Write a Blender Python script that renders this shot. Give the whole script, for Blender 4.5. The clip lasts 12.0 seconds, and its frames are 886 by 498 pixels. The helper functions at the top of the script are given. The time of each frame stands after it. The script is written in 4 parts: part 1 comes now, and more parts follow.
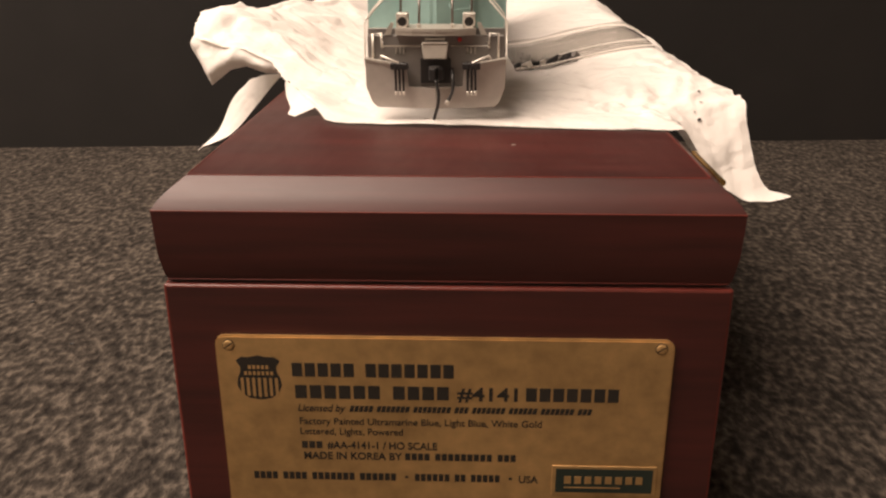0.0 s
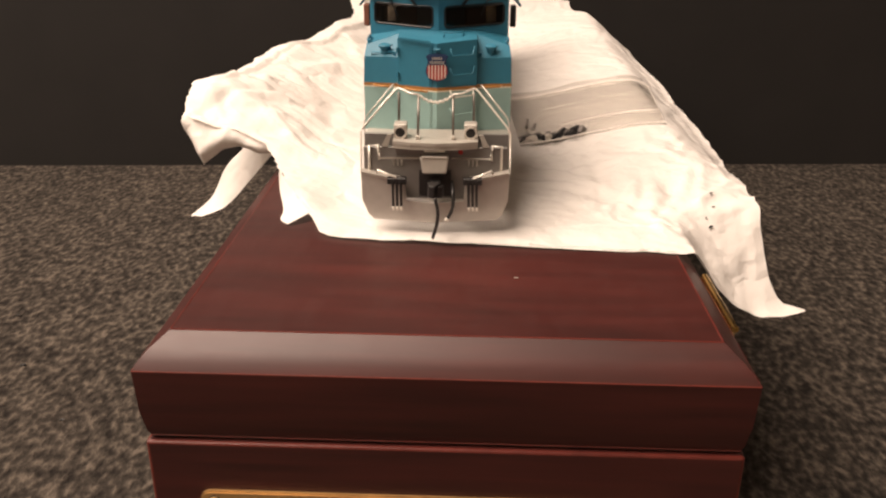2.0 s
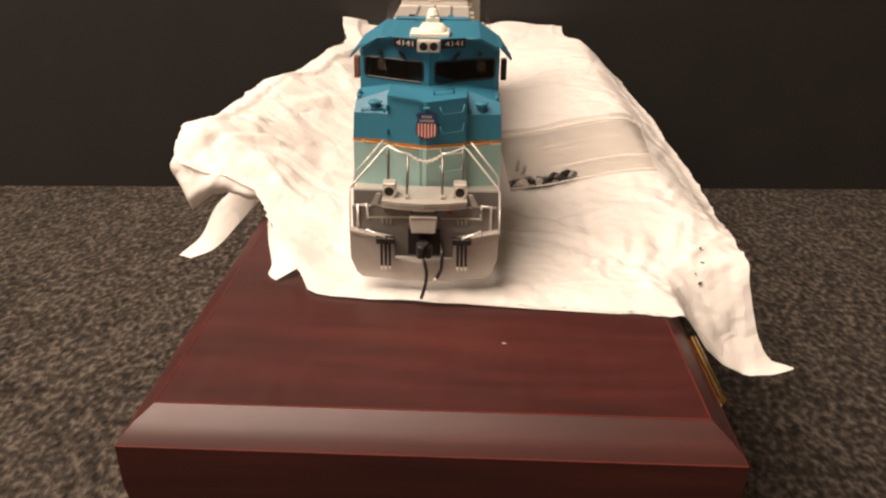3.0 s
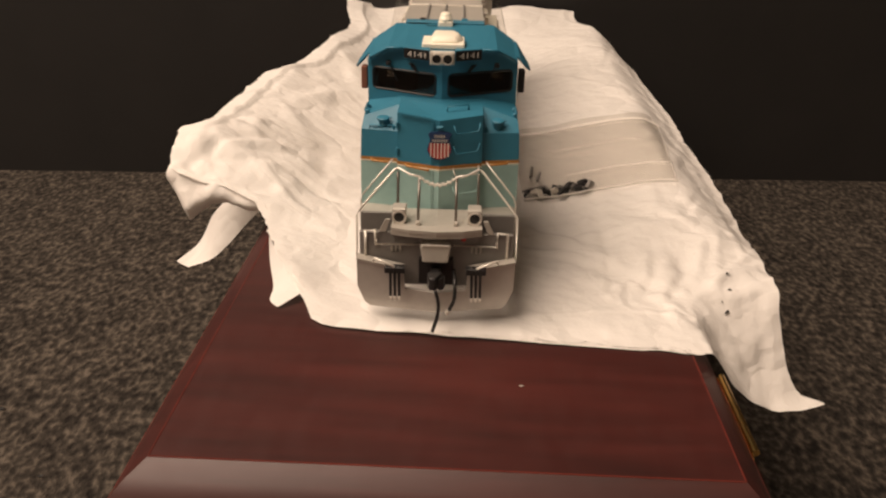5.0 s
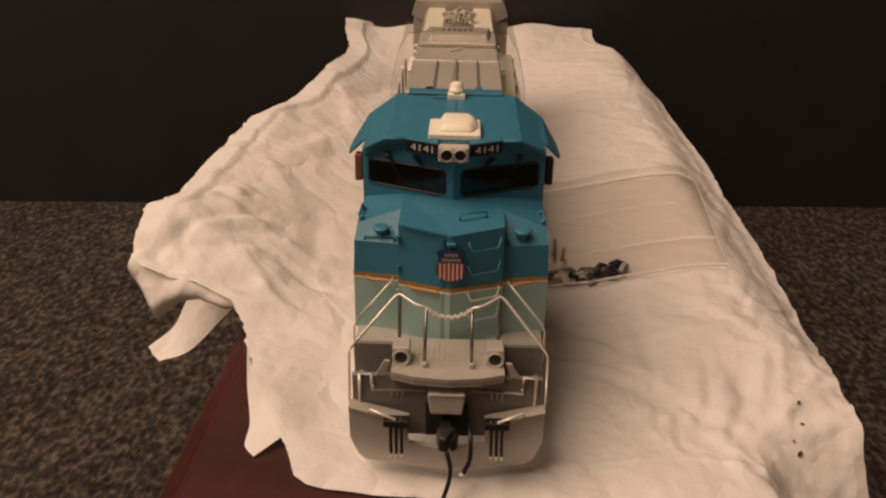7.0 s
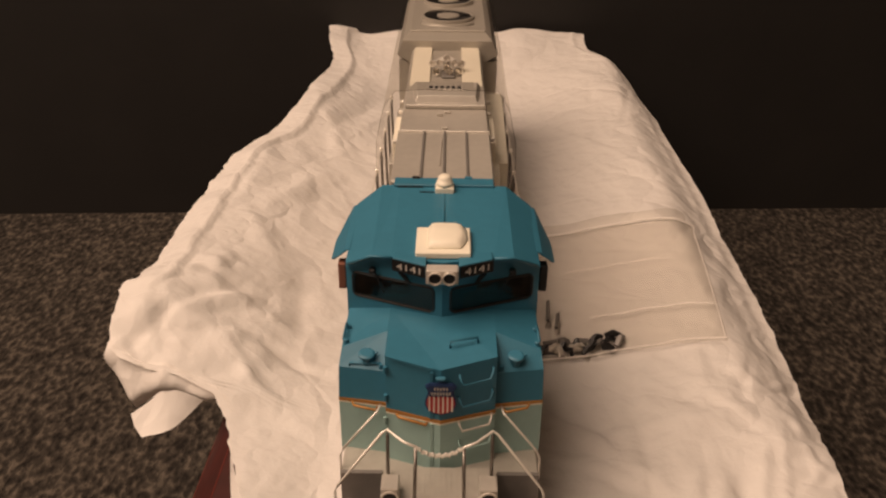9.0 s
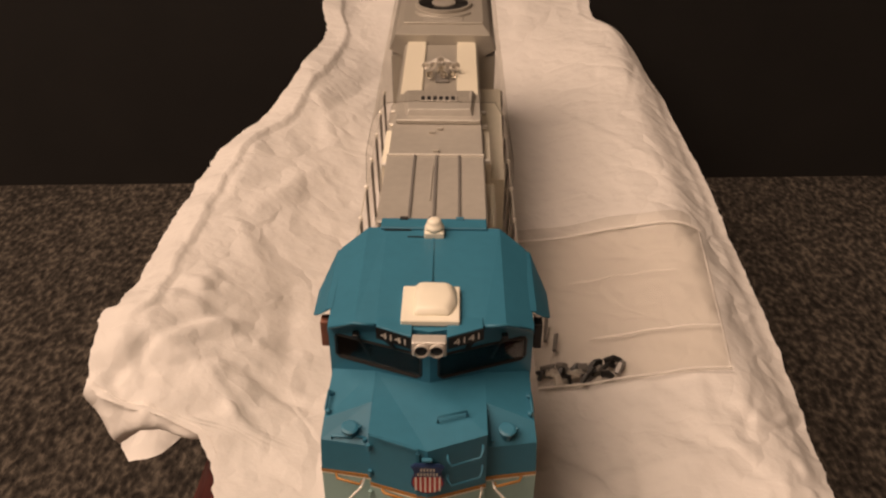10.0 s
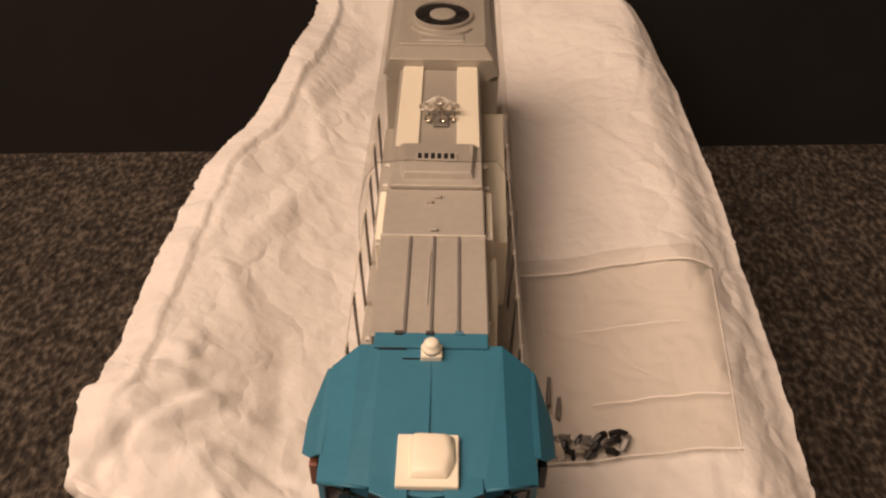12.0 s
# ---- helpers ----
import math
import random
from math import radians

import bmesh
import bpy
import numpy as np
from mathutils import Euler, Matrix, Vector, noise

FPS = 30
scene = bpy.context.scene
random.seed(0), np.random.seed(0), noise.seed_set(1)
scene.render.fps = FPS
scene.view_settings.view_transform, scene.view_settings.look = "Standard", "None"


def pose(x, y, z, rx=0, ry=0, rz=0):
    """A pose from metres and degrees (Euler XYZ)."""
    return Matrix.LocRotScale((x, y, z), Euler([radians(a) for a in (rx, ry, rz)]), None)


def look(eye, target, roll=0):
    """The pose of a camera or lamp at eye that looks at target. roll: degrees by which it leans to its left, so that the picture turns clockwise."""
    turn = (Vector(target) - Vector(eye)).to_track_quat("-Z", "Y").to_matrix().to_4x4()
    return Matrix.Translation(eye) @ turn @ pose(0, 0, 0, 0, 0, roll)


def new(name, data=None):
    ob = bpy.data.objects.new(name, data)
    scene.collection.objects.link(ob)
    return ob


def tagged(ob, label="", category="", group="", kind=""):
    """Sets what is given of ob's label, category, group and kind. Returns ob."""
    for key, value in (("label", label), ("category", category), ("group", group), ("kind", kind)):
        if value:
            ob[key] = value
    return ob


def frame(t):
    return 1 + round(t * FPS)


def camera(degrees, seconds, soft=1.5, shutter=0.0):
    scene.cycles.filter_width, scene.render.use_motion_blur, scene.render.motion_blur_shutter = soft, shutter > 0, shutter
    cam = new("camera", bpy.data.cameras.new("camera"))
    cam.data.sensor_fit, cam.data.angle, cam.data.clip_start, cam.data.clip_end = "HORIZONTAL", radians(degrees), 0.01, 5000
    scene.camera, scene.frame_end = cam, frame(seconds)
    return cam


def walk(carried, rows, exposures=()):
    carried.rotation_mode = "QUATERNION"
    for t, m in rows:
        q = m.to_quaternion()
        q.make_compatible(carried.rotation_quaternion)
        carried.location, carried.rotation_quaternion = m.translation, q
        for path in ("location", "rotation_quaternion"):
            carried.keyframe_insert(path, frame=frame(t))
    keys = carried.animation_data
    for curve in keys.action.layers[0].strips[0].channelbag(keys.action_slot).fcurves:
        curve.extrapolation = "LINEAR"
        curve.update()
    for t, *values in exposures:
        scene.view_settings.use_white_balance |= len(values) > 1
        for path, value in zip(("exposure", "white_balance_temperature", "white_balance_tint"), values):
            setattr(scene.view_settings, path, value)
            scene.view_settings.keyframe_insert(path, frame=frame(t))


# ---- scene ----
cam = camera(54.87, 12.0, soft=2.3)
PATH = [
    (0, (0.02299, 0.00868, 0.13954), (-0.04039, 1.88099, -0.56077), -0.13),
    (0.5, (0.02347, 0.01581, 0.15112), (-0.03878, 1.87964, -0.57157), -0.02),
    (1, (0.02588, 0.01917, 0.15903), (-0.03346, 1.87824, -0.57604), 0.26),
    (1.5, (0.02365, 0.02365, 0.16498), (-0.03852, 1.87464, -0.58998), 0.47),
    (2, (0.02339, 0.03177, 0.17191), (-0.04769, 1.87459, -0.60201), 0.31),
    (2.5, (0.02376, 0.03550, 0.17843), (-0.04960, 1.87873, -0.59432), 0.37),
    (3, (0.02403, 0.03793, 0.18461), (-0.03029, 1.88316, -0.58491), 0.86),
    (3.2, (0.02511, 0.03813, 0.18895), (-0.02338, 1.88170, -0.58493), 1.09),
    (4.8, (0.02258, 0.05157, 0.19486), (-0.03134, 1.87491, -0.62520), 1.40),
    (5, (0.02045, 0.05548, 0.19224), (-0.03356, 1.87126, -0.64442), 1.39),
    (5.5, (0.01726, 0.06525, 0.19579), (-0.04566, 1.87808, -0.64664), 1.14),
    (6, (0.01711, 0.07753, 0.19818), (-0.04787, 1.88851, -0.64808), 1.05),
    (6.5, (0.01384, 0.08895, 0.19948), (-0.04823, 1.89536, -0.65667), 1.16),
    (7, (0.01704, 0.10245, 0.20321), (-0.04771, 1.90317, -0.66466), 1.03),
    (7.2, (0.01561, 0.10477, 0.20646), (-0.04524, 1.90019, -0.67261), 0.97),
    (8.8, (0.01659, 0.12067, 0.22485), (-0.02944, 1.89197, -0.70271), 0.62),
    (9, (0.01637, 0.12472, 0.22714), (-0.02476, 1.87819, -0.73394), 0.62),
    (9.5, (0.01841, 0.13824, 0.23536), (-0.02655, 1.83952, -0.81516), 0.49),
    (10, (0.01885, 0.14604, 0.24234), (-0.03190, 1.81519, -0.85828), 0.26),
    (10.5, (0.01694, 0.15705, 0.24800), (-0.03214, 1.79278, -0.90177), 0.09),
    (11, (0.01732, 0.16814, 0.25571), (-0.02204, 1.76875, -0.94284), 0.34),
    (11.5, (0.01657, 0.17752, 0.26394), (-0.01742, 1.74460, -0.97828), 0.50),
    (12, (0.01764, 0.18247, 0.26792), (-0.02454, 1.70809, -1.02464), 0.51),
]
EXPO = [(0.0, 0.78, 5960, 9), (2.5, 0.78, 5960, 9), (3.2, 0.7, 6020, 9), (5.0, 0.18, 6120, 8), (5.5, 0.24, 6070, 8), (6.0, -0.06, 6370, 10), (6.5, -0.2, 6420, 11), (7.0, -0.42, 6820, 16), (9.5, -0.26, 6820, 16), (10.5, -0.24, 6770, 16), (11.0, -0.32, 6770, 17), (11.5, -0.4, 6820, 17), (12.0, -0.14, 6820, 17)]
walk(cam, [(t, look(eye, target, roll)) for t, eye, target, roll in PATH], EXPO)

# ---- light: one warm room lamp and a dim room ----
world = bpy.data.worlds.new("room_dusk")
world.use_nodes = True
world.node_tree.nodes["Background"].inputs[0].default_value = (1.0, 0.80, 0.62, 1)
world.node_tree.nodes["Background"].inputs[1].default_value = 0.09
scene.world = world

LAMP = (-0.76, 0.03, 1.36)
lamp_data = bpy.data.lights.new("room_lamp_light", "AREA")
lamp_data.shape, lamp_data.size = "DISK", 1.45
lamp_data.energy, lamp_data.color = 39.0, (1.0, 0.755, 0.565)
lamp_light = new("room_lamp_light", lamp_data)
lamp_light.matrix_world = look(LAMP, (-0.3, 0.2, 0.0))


# ---- materials ----
def material(name, base, rough=0.5, metal=0.0, spread=0.12, scale=400.0, bump=0.0, bump_scale=None, coat=0.0, spec=None):
    """A principled surface whose colour varies at two scales, with a fine relief. scale: cells a metre."""
    mat = bpy.data.materials.new(name)
    mat.use_nodes = True
    nt = mat.node_tree
    p = nt.nodes["Principled BSDF"]
    p.inputs["Roughness"].default_value, p.inputs["Metallic"].default_value = rough, metal
    p.inputs["Coat Weight"].default_value = coat
    if spec is not None:
        p.inputs["Specular IOR Level"].default_value = spec
    tc = nt.nodes.new("ShaderNodeTexCoord")
    big, small = nt.nodes.new("ShaderNodeTexNoise"), nt.nodes.new("ShaderNodeTexNoise")
    big.inputs["Scale"].default_value, small.inputs["Scale"].default_value = scale * 0.12, scale
    big.inputs["Detail"].default_value, small.inputs["Detail"].default_value = 4, 5
    add = nt.nodes.new("ShaderNodeMath")
    add.operation = "MULTIPLY_ADD"
    add.inputs[1].default_value = 0.5
    half = nt.nodes.new("ShaderNodeMath")
    half.operation = "MULTIPLY"
    half.inputs[1].default_value = 0.5
    nt.links.new(tc.outputs["Object"], big.inputs["Vector"])
    nt.links.new(tc.outputs["Object"], small.inputs["Vector"])
    nt.links.new(small.outputs["Fac"], half.inputs[0])
    nt.links.new(big.outputs["Fac"], add.inputs[0])
    nt.links.new(half.outputs[0], add.inputs[2])
    ramp = nt.nodes.new("ShaderNodeValToRGB")
    ramp.color_ramp.elements[0].position, ramp.color_ramp.elements[1].position = 0.32, 0.68
    ramp.color_ramp.elements[0].color = (*[c * (1 - spread) for c in base], 1)
    ramp.color_ramp.elements[1].color = (*[min(1, c * (1 + spread)) for c in base], 1)
    nt.links.new(add.outputs[0], ramp.inputs["Fac"])
    nt.links.new(ramp.outputs["Color"], p.inputs["Base Color"])
    if bump:
        grain = nt.nodes.new("ShaderNodeTexNoise")
        grain.inputs["Scale"].default_value, grain.inputs["Detail"].default_value = bump_scale or scale, 6
        nt.links.new(tc.outputs["Object"], grain.inputs["Vector"])
        b = nt.nodes.new("ShaderNodeBump")
        b.inputs["Strength"].default_value, b.inputs["Distance"].default_value = bump, 0.001
        nt.links.new(grain.outputs["Fac"], b.inputs["Height"])
        nt.links.new(b.outputs["Normal"], p.inputs["Normal"])
    return mat


def wood_material():
    """Red mahogany under a satin lacquer, with grain along x and faint darker streaks."""
    mat = material("mahogany_lacquer", (0.047, 0.0088, 0.0068), rough=0.34, spread=0.46, scale=120, coat=0.15)
    nt = mat.node_tree
    tc = next(n for n in nt.nodes if n.type == "TEX_COORD")
    mp = nt.nodes.new("ShaderNodeMapping")
    mp.inputs["Scale"].default_value = (0.06, 0.5, 1.0)
    nt.links.new(tc.outputs["Object"], mp.inputs["Vector"])
    for n in nt.nodes:
        if n.type == "TEX_NOISE":
            n.inputs["Scale"].default_value = 420 if n.inputs["Scale"].default_value > 100 else 90
            nt.links.new(mp.outputs["Vector"], n.inputs["Vector"])
    p = nt.nodes["Principled BSDF"]
    p.inputs["Coat Roughness"].default_value = 0.55
    rough = nt.nodes.new("ShaderNodeTexNoise")
    rough.inputs["Scale"].default_value, rough.inputs["Detail"].default_value = 35, 5
    rr = nt.nodes.new("ShaderNodeMapRange")
    rr.inputs["To Min"].default_value, rr.inputs["To Max"].default_value = 0.36, 0.52
    nt.links.new(rough.outputs["Fac"], rr.inputs["Value"])
    nt.links.new(rr.outputs[0], p.inputs["Roughness"])
    return mat


def paper_material():
    """Thin white tissue paper: half of it lets light through, with fine crumple."""
    mat = material("tissue_paper", (0.88, 0.845, 0.805), rough=0.75, spread=0.05, scale=60, bump=0.0)
    nt = mat.node_tree
    p, out = nt.nodes["Principled BSDF"], nt.nodes["Material Output"]
    tc = next(n for n in nt.nodes if n.type == "TEX_COORD")
    v = nt.nodes.new("ShaderNodeTexVoronoi")
    v.feature, v.inputs["Scale"].default_value = "DISTANCE_TO_EDGE", 42
    wob = nt.nodes.new("ShaderNodeTexNoise")
    wob.inputs["Scale"].default_value, wob.inputs["Detail"].default_value = 30, 3
    mix = nt.nodes.new("ShaderNodeMixRGB")
    mix.inputs[0].default_value = 0.05
    nt.links.new(tc.outputs["Object"], wob.inputs["Vector"])
    nt.links.new(tc.outputs["Object"], mix.inputs[1])
    nt.links.new(wob.outputs["Color"], mix.inputs[2])
    nt.links.new(mix.outputs[0], v.inputs["Vector"])
    fine = nt.nodes.new("ShaderNodeTexNoise")
    fine.inputs["Scale"].default_value, fine.inputs["Detail"].default_value = 230, 6
    nt.links.new(tc.outputs["Object"], fine.inputs["Vector"])
    b1, b2 = nt.nodes.new("ShaderNodeBump"), nt.nodes.new("ShaderNodeBump")
    b1.inputs["Strength"].default_value, b1.inputs["Distance"].default_value = 0.36, 0.006
    b2.inputs["Strength"].default_value, b2.inputs["Distance"].default_value = 0.34, 0.0016
    nt.links.new(v.outputs["Distance"], b1.inputs["Height"])
    nt.links.new(fine.outputs["Fac"], b2.inputs["Height"])
    nt.links.new(b1.outputs["Normal"], b2.inputs["Normal"])
    nt.links.new(b2.outputs["Normal"], p.inputs["Normal"])
    tr = nt.nodes.new("ShaderNodeBsdfTranslucent")
    tr.inputs["Color"].default_value = (0.90, 0.85, 0.78, 1)
    nt.links.new(b2.outputs["Normal"], tr.inputs["Normal"])
    mx = nt.nodes.new("ShaderNodeMixShader")
    mx.inputs[0].default_value = 0.20
    nt.links.new(p.outputs[0], mx.inputs[1])
    nt.links.new(tr.outputs[0], mx.inputs[2])
    nt.links.new(mx.outputs[0], out.inputs["Surface"])
    return mat


def carpet_material():
    """Grey-brown looped carpet: light and dark yarn mixed in clumps a few millimetres wide."""
    mat = bpy.data.materials.new("carpet")
    mat.use_nodes = True
    nt = mat.node_tree
    p = nt.nodes["Principled BSDF"]
    p.inputs["Roughness"].default_value = 0.95
    p.inputs["Specular IOR Level"].default_value = 0.1
    tc = nt.nodes.new("ShaderNodeTexCoord")
    yarn, clump, wide = (nt.nodes.new("ShaderNodeTexNoise") for _ in range(3))
    stretch = nt.nodes.new("ShaderNodeMapping")
    stretch.inputs["Scale"].default_value = (1.0, 0.62, 1.0)
    nt.links.new(tc.outputs["Object"], stretch.inputs["Vector"])
    for n, s, d in ((yarn, 400, 2.5), (clump, 170, 3), (wide, 9, 3)):
        n.inputs["Scale"].default_value, n.inputs["Detail"].default_value = s, d
        nt.links.new(stretch.outputs["Vector"], n.inputs["Vector"])
    a = nt.nodes.new("ShaderNodeMath")
    a.operation = "MULTIPLY_ADD"
    a.inputs[1].default_value = 0.72
    b = nt.nodes.new("ShaderNodeMath")
    b.operation = "MULTIPLY"
    b.inputs[1].default_value = 0.28
    nt.links.new(yarn.outputs["Fac"], a.inputs[0])
    nt.links.new(clump.outputs["Fac"], b.inputs[0])
    nt.links.new(b.outputs[0], a.inputs[2])
    ramp = nt.nodes.new("ShaderNodeValToRGB")
    el = ramp.color_ramp.elements
    el[0].position, el[0].color = 0.36, (0.020, 0.017, 0.015, 1)
    el[1].position, el[1].color = 0.66, (0.140, 0.117, 0.095, 1)
    mid = el.new(0.5)
    mid.color = (0.050, 0.0425, 0.0355, 1)
    nt.links.new(a.outputs[0], ramp.inputs["Fac"])
    tone = nt.nodes.new("ShaderNodeMixRGB")
    tone.blend_type, tone.inputs[0].default_value = "MULTIPLY", 0.35
    nt.links.new(ramp.outputs[0], tone.inputs[1])
    nt.links.new(wide.outputs["Fac"], tone.inputs[2])
    nt.links.new(tone.outputs[0], p.inputs["Base Color"])
    bp = nt.nodes.new("ShaderNodeBump")
    bp.inputs["Strength"].default_value, bp.inputs["Distance"].default_value = 0.9, 0.003
    nt.links.new(a.outputs[0], bp.inputs["Height"])
    nt.links.new(bp.outputs["Normal"], p.inputs["Normal"])
    return mat


def clear_material(name, tint, rough, gloss, steady=None):
    """Thin clear plastic or glazing: mostly see-through, with a glossy skin."""
    mat = bpy.data.materials.new(name)
    mat.use_nodes = True
    nt = mat.node_tree
    nt.nodes.remove(nt.nodes["Principled BSDF"])
    t, g, m = nt.nodes.new("ShaderNodeBsdfTransparent"), nt.nodes.new("ShaderNodeBsdfGlossy"), nt.nodes.new("ShaderNodeMixShader")
    t.inputs[0].default_value = (*tint, 1)
    g.inputs["Roughness"].default_value = rough
    lw = nt.nodes.new("ShaderNodeFresnel")
    lw.inputs[0].default_value = gloss
    m.inputs[0].default_value = steady or 0.0
    if steady is None:
        nt.links.new(lw.outputs[0], m.inputs[0])
    nt.links.new(t.outputs[0], m.inputs[1])
    nt.links.new(g.outputs[0], m.inputs[2])
    nt.links.new(m.outputs[0], nt.nodes["Material Output"].inputs["Surface"])
    return mat


WOOD = wood_material()
PAPER = paper_material()
CARPET = carpet_material()
DARKWALL = material("charcoal_panel", (0.0100, 0.0086, 0.0078), rough=0.75, spread=0.25, scale=30, bump=0.1, bump_scale=900)
BOUNCEPAINT = material("warm_bounce_paint", (0.60, 0.545, 0.48), rough=0.9, spread=0.05, scale=20, bump=0.1, bump_scale=300)
BRASS = material("aged_brass", (0.62, 0.40, 0.17), rough=0.42, metal=0.75, spread=0.25, scale=260, bump=0.05, bump_scale=1500)
BRASS_BRIGHT = material("polished_brass", (0.75, 0.48, 0.16), rough=0.25, metal=1.0, spread=0.1, scale=400)
INK = material("black_enamel", (0.018, 0.014, 0.010), rough=0.6, spread=0.3, scale=900)
BADGE = material("dark_green_enamel", (0.016, 0.024, 0.018), rough=0.5, spread=0.2, scale=900)
BLUE = material("medium_blue_paint", (0.030, 0.165, 0.255), rough=0.48, spread=0.07, scale=500, bump=0.04, bump_scale=5000)
PALE = material("pale_aqua_paint", (0.30, 0.46, 0.44), rough=0.5, spread=0.06, scale=500, bump=0.04, bump_scale=5000)
SILVER = material("silver_grey_paint", (0.49, 0.46, 0.41), rough=0.36, metal=0.3, spread=0.08, scale=500, bump=0.04, bump_scale=5000)
PLOWPAINT = material("pale_silver_paint", (0.49, 0.46, 0.42), rough=0.34, metal=0.3, spread=0.08, scale=500)
GREYDARK = material("mid_grey_paint", (0.205, 0.192, 0.18), rough=0.42, metal=0.25, spread=0.1, scale=500)
CREAM = material("cream_white_paint", (0.84, 0.79, 0.66), rough=0.42, spread=0.04, scale=400)
WHITE = material("white_rail_paint", (0.80, 0.76, 0.69), rough=0.28, metal=0.35, spread=0.06, scale=900)
GOLD = material("gold_stripe", (0.42, 0.20, 0.05), rough=0.45, metal=0.2, spread=0.15, scale=900)
BLACK = material("black_plastic", (0.012, 0.011, 0.011), rough=0.42, spread=0.3, scale=700)
BRIGHT = material("bright_silver_paint", (0.70, 0.66, 0.60), rough=0.3, metal=0.45, spread=0.12, scale=900)
# redder edge lacquer: thin wear plus the edge highlight put into the colour
WOOD_EDGE = material("worn_red_edge_highlight", (0.115, 0.020, 0.014), rough=0.35, spread=0.3, scale=300)
CHROME = material("chromed_metal", (0.72, 0.68, 0.62), rough=0.2, metal=1.0, spread=0.1, scale=900)
STEEL = material("dull_steel", (0.22, 0.20, 0.18), rough=0.35, metal=0.8, spread=0.15, scale=900)
RED = material("red_enamel", (0.42, 0.025, 0.02), rough=0.45, spread=0.1, scale=900)
NAVY = material("navy_enamel", (0.015, 0.035, 0.10), rough=0.45, spread=0.1, scale=900)
BROWN = material("brown_panel", (0.20, 0.075, 0.045), rough=0.5, spread=0.15, scale=900)
SEATRED = material("cab_lining", (0.16, 0.125, 0.10), rough=0.8, spread=0.15, scale=900)
GLASS = clear_material("cab_glazing", (0.52, 0.50, 0.47), 0.06, 1.55)
POLY = clear_material("clear_poly_bag", (0.88, 0.868, 0.847), 0.16, 1.4)
SLEEVE = clear_material("clear_sleeve_film", (0.92, 0.91, 0.89), 0.14, 1.1, 0.13)
POLY_LIP = clear_material("doubled_poly", (0.86, 0.845, 0.82), 0.2, 1.4)
POLYSEAL = material("welded_poly", (0.86, 0.82, 0.77), rough=0.35, spread=0.05, scale=400)


# ---- building helpers: shapes in millimetres ----
def part(name, bm, mat, parent=None, label="", smooth=False, edge=None):
    """Links a bmesh, drawn in millimetres, as one mesh object under a thing or part."""
    me = bpy.data.meshes.new(name)
    bmesh.ops.scale(bm, vec=(0.001, 0.001, 0.001), verts=bm.verts)
    bmesh.ops.recalc_face_normals(bm, faces=bm.faces)
    bm.to_mesh(me)
    bm.free()
    for f in me.polygons:
        f.use_smooth = smooth
    me.materials.append(mat)
    if edge is not None:
        me.materials.append(edge)
        for f in me.polygons:
            rim = sum((me.vertices[a].co - me.vertices[b].co).length for a, b in f.edge_keys)
            f.material_index = 1 if f.area / rim < 0.0007 else 0
    ob = new(name, me)
    if parent is not None:
        ob.parent = parent
    if label:
        tagged(ob, label)
    return ob


def block(bm, x0, x1, y0, y1, z0, z1, bevel=0.0, seg=1):
    vs = [bm.verts.new((x, y, z)) for z in (z0, z1) for y in (y0, y1) for x in (x0, x1)]
    fs = [bm.faces.new([vs[i] for i in q]) for q in ((0, 2, 3, 1), (4, 5, 7, 6), (0, 1, 5, 4), (2, 6, 7, 3), (0, 4, 6, 2), (1, 3, 7, 5))]
    if bevel:
        bmesh.ops.bevel(bm, geom=list({e for f in fs for e in f.edges}), offset=bevel, segments=seg, profile=0.5, affect="EDGES")
    return bm


def hull(bm, pts, bevel=0.0):
    vs = [bm.verts.new(p) for p in pts]
    out = bmesh.ops.convex_hull(bm, input=vs)
    dead = list({g for g in out["geom_interior"] + out["geom_unused"] if isinstance(g, bmesh.types.BMVert)})
    if dead:
        bmesh.ops.delete(bm, geom=dead, context="VERTS")
    vs = [v for v in vs if v.is_valid]
    edges = list({e for v in vs for e in v.link_edges})
    out = bmesh.ops.dissolve_limit(bm, angle_limit=0.02, verts=vs, edges=edges)
    if bevel:
        vs = [v for v in vs if v.is_valid]
        bmesh.ops.bevel(bm, geom=list({e for v in vs for e in v.link_edges}), offset=bevel, segments=2, profile=0.5, affect="EDGES")
    return bm


def prism(bm, pts, a0, a1, put):
    """A polygon drawn in two numbers, pushed from a0 to a1; put(p, q, a) gives each corner's place."""
    lo, hi = [bm.verts.new(put(p, q, a0)) for p, q in pts], [bm.verts.new(put(p, q, a1)) for p, q in pts]
    bm.faces.new(lo)
    bm.faces.new(hi[::-1])
    n = len(pts)
    for i in range(n):
        bm.faces.new((lo[i], hi[i], hi[(i + 1) % n], lo[(i + 1) % n]))
    return bm


def tube(bm, pts, r, sides=7):
    """A round wire along a line of points."""
    pts = [Vector(p) for p in pts]
    rings = []
    for i, p in enumerate(pts):
        d = (pts[min(i + 1, len(pts) - 1)] - pts[max(i - 1, 0)]).normalized()
        u = d.cross(Vector((0, 0, 1)) if abs(d.z) < 0.9 else Vector((1, 0, 0))).normalized()
        w = d.cross(u)
        rings.append([bm.verts.new(p + (u * math.cos(k) + w * math.sin(k)) * r) for k in [2 * math.pi * j / sides for j in range(sides)]])
    for a, b in zip(rings, rings[1:]):
        for j in range(sides):
            bm.faces.new((a[j], a[(j + 1) % sides], b[(j + 1) % sides], b[j]))
    bm.faces.new(rings[0][::-1])
    bm.faces.new(rings[-1])
    return bm


